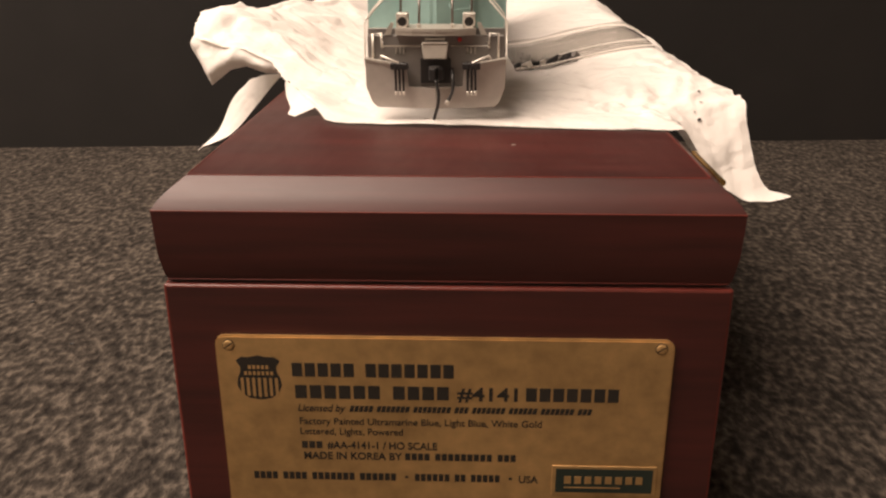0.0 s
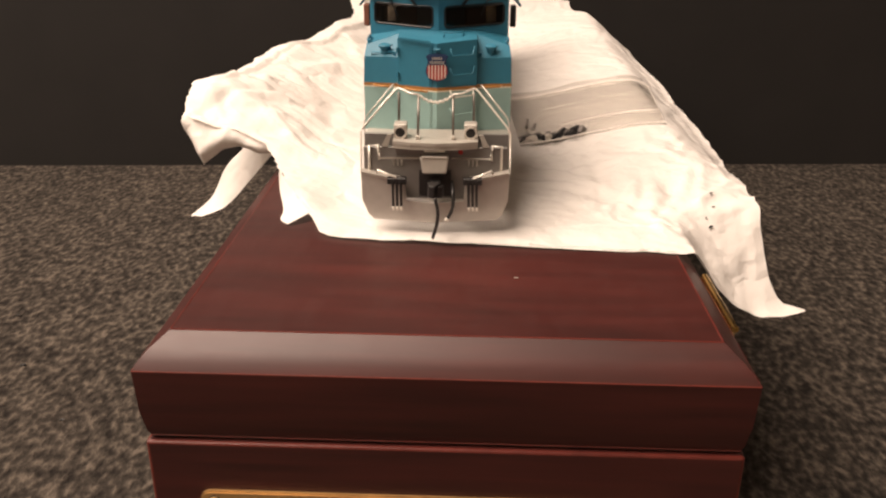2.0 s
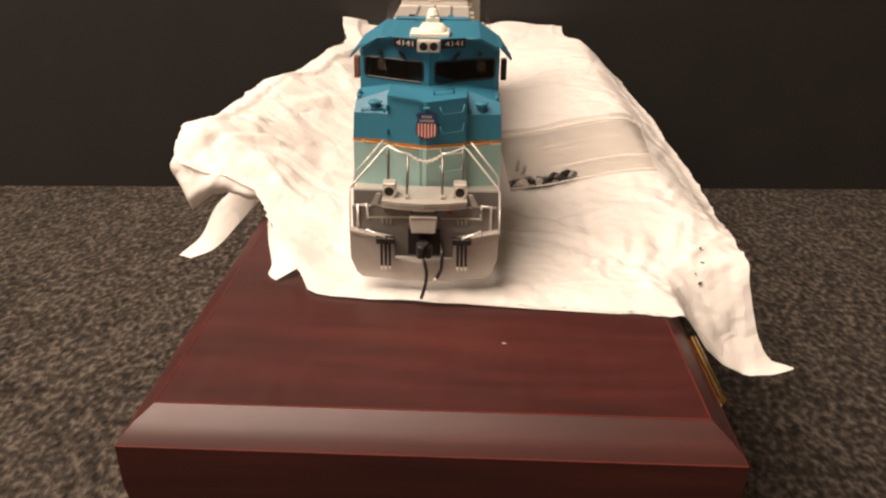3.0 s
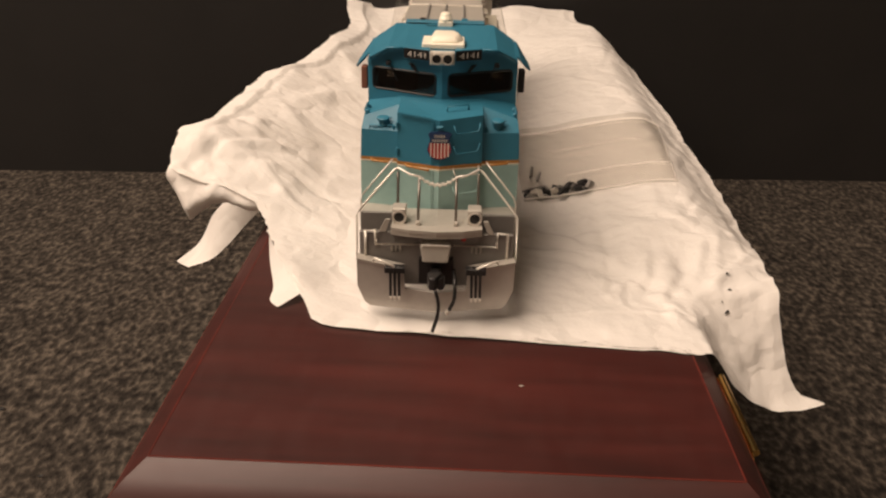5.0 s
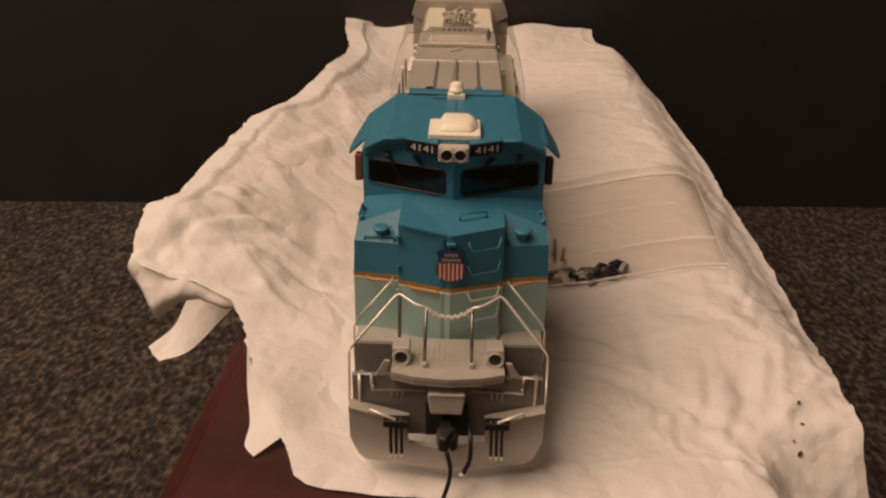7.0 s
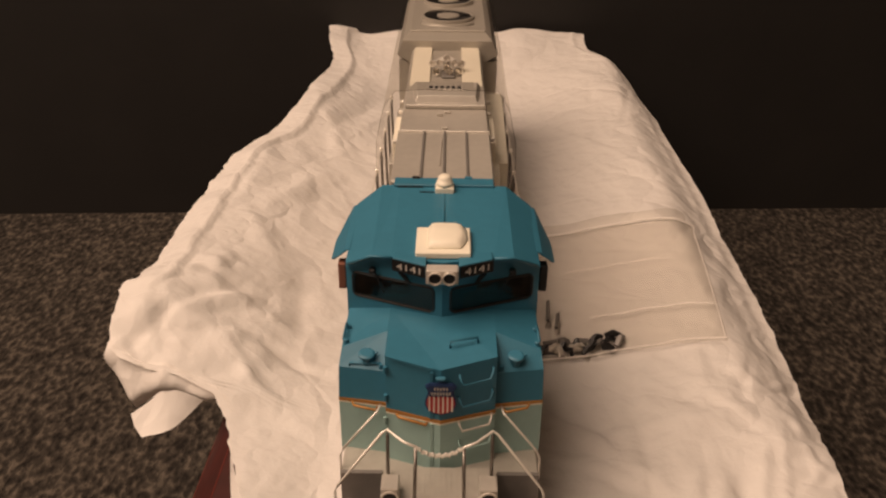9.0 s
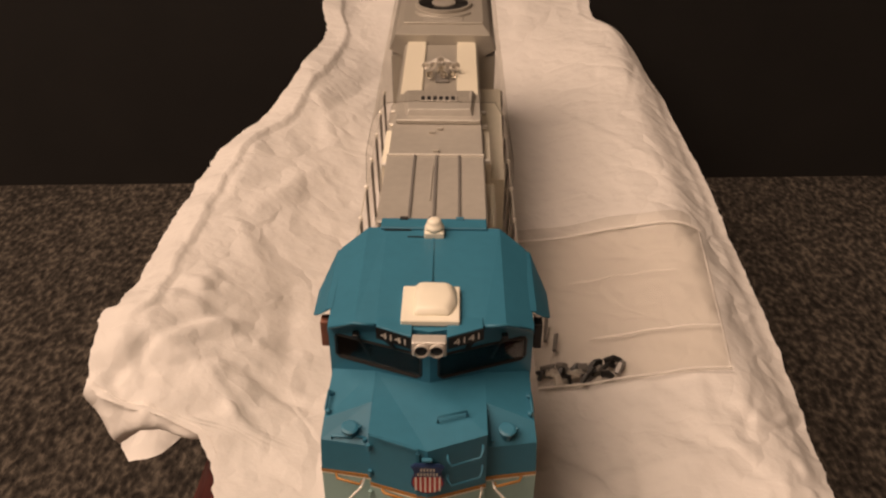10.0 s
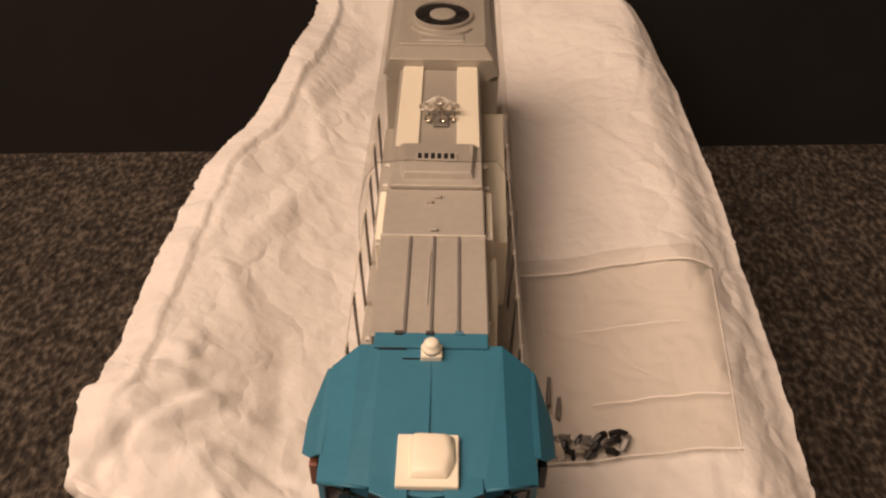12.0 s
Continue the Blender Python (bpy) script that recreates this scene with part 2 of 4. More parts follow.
def turned(bm, base, axis, profile, sides=20):
    """A turned shape: (distance along the axis, radius) rings from the base point."""
    base, d = Vector(base), Vector(axis).normalized()
    u = d.cross(Vector((0, 0, 1)) if abs(d.z) < 0.9 else Vector((1, 0, 0))).normalized()
    w = d.cross(u)
    rings = [[bm.verts.new(base + d * h + (u * math.cos(k) + w * math.sin(k)) * max(r, 0.001)) for k in [2 * math.pi * j / sides for j in range(sides)]] for h, r in profile]
    for a, b in zip(rings, rings[1:]):
        for j in range(sides):
            bm.faces.new((a[j], a[(j + 1) % sides], b[(j + 1) % sides], b[j]))
    bm.faces.new(rings[0][::-1])
    bm.faces.new(rings[-1])
    return bm


def arc(pts, cuts=6):
    """Rounds a line of points by a smooth curve through them."""
    pts = [Vector(p) for p in pts]
    pts = [2 * pts[0] - pts[1]] + pts + [2 * pts[-1] - pts[-2]]
    out = []
    for a, b, c, d in zip(pts, pts[1:], pts[2:], pts[3:]):
        for k in range(cuts):
            s = k / cuts
            out.append(0.5 * (2 * b + (c - a) * s + (2 * a - 5 * b + 4 * c - d) * s * s + (3 * b - a - 3 * c + d) * s ** 3))
    return out + [pts[-2]]


def lettering(name, text, size, at, mat, parent, deep=0.08, m=None, slant=0.0, bold=0.0, fit_width=0.0):
    """Raised letters in the built-in font, lying in the plane x, z and facing -y, their lower left corner at the given place."""
    cu = bpy.data.curves.new(name, "FONT")
    cu.body, cu.size, cu.extrude, cu.shear, cu.offset = text, size, deep, slant, bold
    tmp = bpy.data.objects.new(name, cu)
    scene.collection.objects.link(tmp)
    bpy.context.view_layer.update()
    me = bpy.data.meshes.new_from_object(tmp.evaluated_get(bpy.context.evaluated_depsgraph_get()))
    bpy.data.objects.remove(tmp)
    wide = max((v.co.x for v in me.vertices), default=1.0)
    k = fit_width / wide if fit_width else 1.0
    place = (m or Matrix.Translation(at) @ pose(0, 0, 0, 90, 0, 0)) @ Matrix.Diagonal((k, 1, 1, 1))
    me.transform(Matrix.Scale(0.001, 4) @ place)
    me.materials.clear()
    me.materials.append(mat)
    ob = new(name, me)
    ob.parent = parent
    return ob


def ramp_of(table, a):
    """A value between rows of a short table."""
    return float(np.interp(a, [r[0] for r in table], [r[1] for r in table]))


def ease(a, b, x):
    k = min(1.0, max(0.0, (x - a) / (b - a)))
    return k * k * (3 - 2 * k)


# ---- the room ----
FLOOR = 2.0
bm = bmesh.new()
block(bm, -2240, 1940, -1340, 1940, FLOOR - 40, FLOOR)
tagged(part("floor", bm, CARPET), "grey-brown looped carpet under the box", "carpet", kind="structure")
bm = block(bmesh.new(), -2160, 1860, 0, 40, FLOOR - 10, 700, 2)
wall = tagged(part("wall_north", bm, DARKWALL), "matt charcoal panel standing on the carpet behind the box", "wall", kind="structure")
wall.matrix_world = pose(0, 0.5825, 0, 0, 0, 3.6)
# unseen walls and ceiling, added to bounce the lamp's light onto the box
for nm, box in (("bounce_wall_east", (1880, 1940, -1280, 1880)), ("bounce_wall_west", (-2240, -2180, -1280, 1880)), ("bounce_wall_south", (-2240, 1940, -1340, -1280)), ("bounce_wall_back", (-2240, 1940, 1880, 1940))):
    tagged(part(nm, block(bmesh.new(), *box, FLOOR - 10, 2350), BOUNCEPAINT), "unseen warm wall added to bounce lamp light", "wall", kind="structure")
tagged(part("ceiling", block(bmesh.new(), -2240, 1940, -1340, 1940, 2350, 2400), BOUNCEPAINT), "unseen warm ceiling added to bounce lamp light", "ceiling", kind="structure")


# ---- the wooden presentation box ----
X0, X1, Y0, Y1 = -41.6, 77.6, 172.2, 556.0
LIDTOP = 92.0
wooden_box = tagged(new("wooden_box"), "dark red lacquered mahogany box with brass plaque on carpet", "box")
bm = block(bmesh.new(), X0, X1, Y0, Y1, FLOOR, 69.9, 0.7, 3)
part("base", bm, WOOD, wooden_box, edge=WOOD_EDGE)
# the inner lip is black to paint the shade in the lid gap
bm = block(bmesh.new(), X0 + 1.6, X1 - 1.6, Y0 + 1.6, Y1 - 1.6, 68.8, 71.0)
part("lip", bm, BLACK, wooden_box, "inner lip under the lid, blackened as the gap's shade")
RINGS = ((70.4, 1.1), (72.0, 0.5), (77.0, -0.2), (86.2, -0.5), (87.8, 0.5), (89.6, 2.3), (LIDTOP, 5.6))
bm = bmesh.new()
hull(bm, [(x, y, z) for z, k in RINGS for x in (X0 + k, X1 - k) for y in (Y0 + k * 1.12, Y1 - k)])
lid = part("lid", bm, WOOD, wooden_box, smooth=True)
lid.data.set_sharp_from_angle(angle=radians(28))
# red lines along the lid: worn lacquer and a painted edge highlight
for z, k in ((86.2, -0.42), (LIDTOP - 0.06, 5.65), (70.7, 1.0)):
    loop = [(X0 + k, Y0 + k * 1.12, z), (X1 - k, Y0 + k * 1.12, z), (X1 - k, Y1 - k, z), (X0 + k, Y1 - k, z), (X0 + k, Y0 + k * 1.12, z)]
    for p, q in zip(loop, loop[1:]):
        part("worn_edge_highlight", tube(bmesh.new(), [p, q], 0.2, 6), WOOD_EDGE, lid, "lacquer worn to red along the edge, with its highlight painted in")
# brass clasp on the lid's side
bm = bmesh.new()
block(bm, X1 + 0.4, X1 + 1.2, 193, 222, 78.0, 86.0, 0.3)
clasp = part("clasp", bm, BRASS_BRIGHT, wooden_box, "polished brass clasp")
bm = tube(bmesh.new(), [(X1 + 1.5, 194, 86.6), (X1 + 1.5, 221, 86.6)], 0.8, 10)
part("barrel", bm, BRASS_BRIGHT, clasp)

# brass plaque with its lettering
PX0, PX1, PZ0, PZ1, PY = -31.6, 66.5, 12.5, 58.5, Y0 - 0.9
bm = bmesh.new()
R = 2.2
corners = []
for cx, cz, a0 in ((PX0 + R, PZ0 + R, 180), (PX1 - R, PZ0 + R, 270), (PX1 - R, PZ1 - R, 0), (PX0 + R, PZ1 - R, 90)):
    corners += [(cx + R * math.cos(radians(a0 + k * 22.5)), cz + R * math.sin(radians(a0 + k * 22.5))) for k in range(5)]
prism(bm, corners, PY, Y0 - 0.02, lambda p, q, a: (p, a, q))
bmesh.ops.bevel(bm, geom=[e for e in bm.edges if all(abs(v.co.y - PY) < 1e-4 for v in e.verts)], offset=0.35, segments=2, affect="EDGES")
plaque = part("plaque", bm, BRASS, wooden_box, "aged brass plaque with engraved black lettering")
for sx, sz in ((PX0 + 3.0, PZ1 - 2.2), (PX1 - 2.9, PZ1 - 1.9), (PX0 + 3.0, PZ0 + 2.2), (PX1 - 2.9, PZ0 + 2.2)):
    bm = turned(bmesh.new(), (sx, PY + 0.05, sz), (0, -1, 0), ((0, 1.15), (0.25, 1.15), (0.45, 0.8)), 18)
    screw = part("screw", bm, BRASS, plaque)
    bm = bmesh.new()
    a = radians(35)
    prism(bm, [(sx + u * math.cos(a) - w * math.sin(a), sz + u * math.sin(a) + w * math.cos(a)) for u, w in ((-1.0, -0.13), (1.0, -0.13), (1.0, 0.13), (-1.0, 0.13))], PY - 0.44, PY - 0.38, lambda p, q, b: (p, b, q))
    part("slot", bm, INK, screw)
    bm = bmesh.new()
    ring = [(sx + 1.2 * math.cos(k), PY - 0.02, sz + 1.2 * math.sin(k)) for k in [2 * math.pi * j / 20 for j in range(21)]]
    part("rim", tube(bm, ring, 0.12, 5), INK, screw)


def bars(words, x, z, h, width, lean=0.0):
    """Plain bars, one a letter, in place of a name: words are letter counts, filling the width."""
    bm = bmesh.new()
    total = sum(words) + 0.7 * (len(words) - 1)
    step = width / total
    for n in words:
        for k in range(n):
            w = step * 0.80
            prism(bm, [(x, z), (x + w, z), (x + w + lean * h, z + h), (x + lean * h, z + h)], PY - 0.05, PY + 0.05, lambda p, q, b: (p, b, q))
            x += step
        x += 0.7 * step
    return bm


part("lettering", bars([5, 7], -15.3, 48.9, 3.3, 35.6), INK, plaque)
part("lettering", bars([6, 4], -14.9, 43.5, 3.3, 34.2), INK, plaque)
lettering("lettering", "#4141", 4.6, (20.6, PY, 43.5), INK, plaque, bold=0.1, fit_width=13.0)
part("lettering", bars([7], 35.4, 43.5, 3.3, 20.6), INK, plaque)
lettering("lettering", "Licensed by", 2.5, (-14.7, PY, 40.3), INK, plaque, slant=0.25, bold=0.03, fit_width=10.7)
part("lettering", bars([5, 7, 8, 3, 7, 6, 7, 3], -3.2, 40.3, 1.5, 53.0, 0.25), INK, plaque)
lettering("lettering", "Factory Painted Ultramarine Blue, Light Blue, White Gold", 2.4, (-14.5, PY, 37.0), INK, plaque, bold=0.02, fit_width=53.6)
lettering("lettering", "Lettered, Lights, Powered", 2.4, (-14.5, PY, 34.4), INK, plaque, bold=0.02, fit_width=23.0)
part("lettering", bars([3], -14.2, 30.8, 1.8, 4.9), INK, plaque)
lettering("lettering", "#AA-4141-1 / HO SCALE", 2.6, (-8.5, PY, 30.8), INK, plaque, bold=0.05, fit_width=24.6)
lettering("lettering", "MADE IN KOREA BY", 2.6, (-14.0, PY, 28.0), INK, plaque, bold=0.05, fit_width=22.2)
part("lettering", bars([4, 9, 3], 8.9, 28.0, 1.8, 25.0), INK, plaque)
part("lettering", bars([4, 4, 7, 6], -25.6, 22.5, 1.9, 32.6), INK, plaque)
part("lettering", bars([1], 8.8, 23.2, 0.6, 0.9), INK, plaque)
part("lettering", bars([6, 2, 5], 11.0, 22.5, 1.9, 19.4), INK, plaque)
part("lettering", bars([1], 32.2, 23.2, 0.6, 0.9), INK, plaque)
lettering("lettering", "USA", 2.6, (34.4, PY, 22.5), INK, plaque, bold=0.05, fit_width=4.4)
bm = block(bmesh.new(), 41.8, 65.2, PY - 0.25, PY + 0.1, 19.6, 27.4, 0.15)
badge = part("badge", bm, BRASS, plaque, "brass-edged black maker's badge")
part("field", block(bmesh.new(), 42.7, 64.3, PY - 0.32, PY - 0.1, 20.4, 26.6), BADGE, badge)
bm = bmesh.new()
for k in range(8):
    block(bm, 44.6 + k * 2.28, 46.1 + k * 2.28, PY - 0.42, PY - 0.3, 22.8, 24.7)
block(bm, 44.6, 57.2, PY - 0.42, PY - 0.3, 21.6, 21.9)
part("bar", bm, BRASS, badge)

SHIELD = ((0, 0.0), (0.26, 0.045), (0.42, 0.17), (0.50, 0.33), (0.47, 0.50), (0.41, 0.62), (0.40, 0.74), (0.49, 0.88), (0.36, 0.965), (0.22, 0.955), (0, 1.0))


def shield_shape(w, h):
    right = [(p * w, q * h) for p, q in SHIELD]
    return right + [(-p, q) for p, q in right[-2:0:-1]]


# crest on the plaque: black shield, brass stripes left bare
cx, cz, sw, sh = -22.6, 43.0, 9.8, 10.9
part("crest", prism(bmesh.new(), [(cx + p, cz + q) for p, q in shield_shape(sw, sh)], PY - 0.05, PY + 0.05, lambda p, q, a: (p, a, q)), INK, plaque)
bm = bmesh.new()
for k in range(-3, 4):
    x = cx + k * 1.25
    lo = cz + 0.7 + 0.10 * abs(k) ** 1.6
    block(bm, x - 0.33, x + 0.33, PY - 0.1, PY - 0.04, lo, cz + 5.4)
for n, z in ((5, 8.0), (7, 6.5)):
    for k in range(n):
        x = cx + (k - (n - 1) / 2) * 0.95
        block(bm, x - 0.3, x + 0.3, PY - 0.1, PY - 0.04, cz + z - 0.4, cz + z + 0.5)
part("crest_relief", bm, BRASS, plaque)


# ---- the tissue paper ----
LEFT = [(220.5, 74), (222.2, 58), (222.8, 42), (223.4, 27), (224.3, 12), (225.1, 0), (225.8, -6), (227.2, -12.5), (229.3, -15.3), (236, -18), (241, -21), (246, -24), (257, -29.5), (266, -33), (270, -34.8), (277, -36.5), (283, -41), (285.5, -52), (287, -63), (292, -68.6), (306, -69.8), (311, -70), (313, -67.2), (323, -68), (345, -69.5), (366, -69.8), (392, -68.5), (410, -67), (428, -63), (446, -57), (470, -54), (490, -53), (515, -50), (540, -48.5), (556, -53), (574, -55), (582, -50)]
RIGHT = [(220.5, 75), (221.8, 78.5), (224, 82), (228, 88), (231, 97), (233.5, 106), (235, 111), (236.5, 105), (240, 101.5), (247, 99.8), (262, 100), (290, 103.2), (330, 105.8), (360, 106.2), (400, 106.2), (434, 106), (485, 103), (510, 99.5), (530, 97.5), (548, 93), (556, 84), (563, 79), (582, 79)]
HEIGHT_R = [(219, 0), (245, 0.3), (275, 5), (306, 8.2), (377, 8.2), (492, 12), (545, 14), (577, 18)]
HEIGHT_L = [(219, 0), (240, 0.5), (262, 2), (276, 5), (284, 13), (292, 15), (303, 18.5), (316, 20.5), (345, 17.5), (370, 16), (450, 15.5), (530, 16.5), (556, 22), (582, 24)]
rnd = random.Random(7)
FOLDS = []
for k in range(42):
    left = k < 16
    fx = rnd.uniform(-75, -5) if left else rnd.uniform(30, 102)
    fy = rnd.uniform(240, 580)
    ang = rnd.gauss(0.9, 0.7) if left else rnd.gauss(1.2, 0.9)
    FOLDS.append((fx, fy, math.cos(ang), math.sin(ang), rnd.uniform(20, 75), rnd.uniform(2.0, 6.0), rnd.choice((-1, 1, 1)) * (rnd.uniform(0.15, 0.6) if left else rnd.uniform(0.1, 0.5))))
for k in range(120):  # tight crumple at the front left flap and over the front right corner
    a = k < 16
    fx, fy = (rnd.uniform(-68, -30), rnd.uniform(284, 325)) if a else (rnd.triangular(34, 108, 96), rnd.uniform(224, 300))
    ang = rnd.uniform(0, 3.1)
    FOLDS.append((fx, fy, math.cos(ang), math.sin(ang), rnd.uniform(8, 24), rnd.uniform(2.4, 5.0) if a else rnd.uniform(1.6, 3.6), rnd.choice((-1, 1)) * (rnd.uniform(0.6, 1.5) if a else rnd.uniform(0.2, 0.75))))
# the long creases of the loose half: two ends, width, height
for x0, y0, x1, y1, w, h in ((-52, 327, -29, 333, 4.0, 1.0), (-60, 312, -50, 328, 3.5, 0.9), (-56, 370, -54, 425, 6.0, 1.6), (-47, 372, -32, 415, 6.5, 1.5),
                             (-60, 299, -36, 318, 4.0, 1.6), (-36, 338, -52, 368, 5.0, 1.1), (-26, 300, -30, 352, 5.0, -1.0), (-24, 420, -46, 476, 7.0, 1.3), (-40, 440, -20, 520, 7.0, -1.2), (-30, 286, -44, 300, 3.0, 1.4)):
    half_run = math.hypot(x1 - x0, y1 - y0) / 2
    FOLDS.append(((x0 + x1) / 2, (y0 + y1) / 2, (x1 - x0) / 2 / half_run, (y1 - y0) / 2 / half_run, half_run * 1.15, w, h))
FA = np.array(FOLDS)


LATTICE = [[rnd.uniform(-1, 1) for _ in range(64)] for _ in range(64)]


def facets(x, y, size, shift):
    """Flat triangular facets that meet in creases, between -1 and 1; size in millimetres."""
    wx, wy = noise.noise((x / size * 0.45, y / size * 0.45, shift)), noise.noise((x / size * 0.45, y / size * 0.45, shift + 9))
    a, b = x / size + 0.9 * wx + shift * 3.1, y / size + 0.9 * wy + shift * 1.7
    i, j = math.floor(a), math.floor(b)
    a, b = a - i, b - j
    at = lambda p, q: LATTICE[(i + p) % 64][(j + q) % 64]
    if (i + j) % 2:
        return at(0, 0) + a * (at(1, 0) - at(0, 0)) + b * (at(1, 1) - at(1, 0)) if a > b else at(0, 0) + b * (at(0, 1) - at(0, 0)) + a * (at(1, 1) - at(0, 1))
    if a + b < 1:
        return at(0, 0) + a * (at(1, 0) - at(0, 0)) + b * (at(0, 1) - at(0, 0))
    return at(1, 1) + (1 - a) * (at(0, 1) - at(1, 1)) + (1 - b) * (at(1, 0) - at(1, 1))


def paper_rise(x, y):
    """How far the sheet as a whole stands off the lid."""
    z = 0.0
    z += ramp_of(HEIGHT_R, y) * ease(34, 86, x)
    z += ramp_of(HEIGHT_L, y) * ease(-6, -62, x)
    z += 17 * ease(505, 585, y) * ease(-45, -10, x) * ease(80, 40, x)
    z += 2.2 * ease(-12, -24, x) * ease(234, 248, y) * ease(285, 262, y)
    z += 2.2 * math.exp(-((x + 72) ** 2 + (y - 311) ** 2) / 90)
    return z - 9.0 * ease(85, 105, x) * ease(258, 300, y)


def paper_z(x, y):
    """Height of the sheet over the floor, in millimetres."""
    z = LIDTOP + 0.6 + paper_rise(x, y) + 0.8 * noise.noise((x * 0.03, y * 0.03, 1.0)) + 0.25 * noise.noise((x * 0.11, y * 0.11, 4.0))
    dx, dy = x - FA[:, 0], y - FA[:, 1]
    along, off = dx * FA[:, 2] + dy * FA[:, 3], np.abs(dx * FA[:, 3] - dy * FA[:, 2])
    ridge = np.clip(1 - off / FA[:, 5], 0, None) * np.clip(1 - (along / FA[:, 4]) ** 2, 0, None)
    calm = ease(16, 30, abs(x - 12)) * ease(219, 240, y)
    z += float((ridge * FA[:, 6]).sum()) * calm
    loose = ease(0, -28, x)
    z += calm * loose * (1.6 * facets(x, y, 36, 1.0) + (0.35 + 1.0 * ease(-24, -40, x) * ease(330, 308, y)) * facets(x, y, 13, 2.0) + (0.1 + 0.3 * ease(-24, -40, x) * ease(330, 308, y)) * facets(x, y, 5, 5.0))
    z += calm * ease(24, 40, x) * (1 - 0.6 * ease(300, 312, y) * ease(382, 370, y)) * (0.9 * facets(x, y, 27, 3.0) + (0.12 + 0.4 * ease(290, 265, y)) * facets(x, y, 9, 4.0) + (0.12 + 0.14 * ease(310, 285, y)) * facets(x, y, 4, 6.0))
    z = max(z, LIDTOP + 0.35) if X0 + 4 < x < X1 - 4 else z
    # the front right corner hangs over the box's edge
    drop = ramp_of([(76.5, 0), (80, 5), (84, 11.0), (90, 17.5), (96, 21), (104, 23), (112, 23)], x)
    z -= drop * (1 - ease(232.5, 252, y))
    return z


rows_y = [220.5 + 0.35 * k for k in range(56)] + [240 + 1.1 * k for k in range(1, 312)]
cols = 170
verts, faces = [], []
for y in rows_y:
    xl, xr = ramp_of(LEFT, y), ramp_of(RIGHT, y)
    jag = 0.8 * noise.noise((y * 0.12, 5.0, 0)) + 0.55 * noise.noise((y * 0.35, 3.0, 0)) + 0.5 * noise.noise((y * 0.9, 8.0, 0))
    xl, xr = xl + jag * ease(226, 240, y), xr + 0.7 * jag * ease(226, 240, y)
    for j in range(cols + 1):
        x = xl + (xr - xl) * j / cols
        yy = y + (0.8 * noise.noise((x * 0.16, 5.0, 2.0)) + 0.7 * noise.noise((x * 0.5, 3.0, 2.0))) * (1 - ease(220, 232, y))
        z = paper_z(x, y)
        # a turned hem runs up the left side, a slight rim down the right one
        d, inset = x - xl, 9.5 + 2.5 * noise.noise((y * 0.035, 1, 7))
        z += (1.7 * max(0.0, 1 - abs(d - inset) / (1.3 if d > inset else 9.0)) - 0.12 * max(0.0, inset - d)) * ease(296, 318, y)
        d, inset = xr - x, 6.0 + 2 * noise.noise((y * 0.05, 9, 7))
        z += (0.3 * max(0.0, 1 - abs(d - inset) / 2.5) - 0.2 * max(0.0, inset - d)) * ease(250, 272, y)
        verts.append((x / 1000, yy / 1000, z / 1000))
for i in range(len(rows_y) - 1):
    for j in range(cols):
        a = i * (cols + 1) + j
        faces.append((a, a + 1, a + cols + 2, a + cols + 1))
me = bpy.data.meshes.new("tissue_paper")
me.from_pydata(verts, [], faces)
for f in me.polygons:
    f.use_smooth = True
me.materials.append(PAPER)
tissue_paper = tagged(new("tissue_paper", me), "crumpled white tissue paper spread over the box lid", "paper")


def flap(bm, left, right, n=18, m=10, crumple=0.8, seed=0.0, crease=0.0):
    """A strip of the sheet between two edge lines of points."""
    la, ra = arc(left, 8), arc(right, 8)
    grid = []
    for i in range(n + 1):
        s = i / n
        p, q = (line[int(s * (len(line) - 1.001))].lerp(line[int(s * (len(line) - 1.001)) + 1], s * (len(line) - 1.001) % 1) for line in (la, ra))
        row = []
        for j in range(m + 1):
            c = p.lerp(q, j / m)
            w = crumple * (abs(noise.noise((c.x * 0.12 + seed, c.y * 0.12, c.z * 0.12))) - 0.2) * 3
            w += crease * (1 - abs(2 * j / m - 0.9))
            row.append(bm.verts.new(c + Vector((0.3 * w, -w, 0.5 * w))))
        grid.append(row)
    for a, b in zip(grid, grid[1:]):
        for j in range(m):
            bm.faces.new((a[j], a[j + 1], b[j + 1], b[j]))


bm = bmesh.new()
flap(bm, [(-57.6, 318.0, 88.7), (-65.0, 318.5, 80.9), (-71.4, 320.0, 69.6), (-80.6, 321.2, 61.3)], [(-41.2, 300.0, 94.0), (-49.0, 300.0, 85.5), (-60.1, 301.0, 73.5), (-70.0, 302.7, 68.4)], 40, 18, 0.6, 0.0, 2.4)
part("hanging_flap", bm, PAPER, tissue_paper, smooth=True)
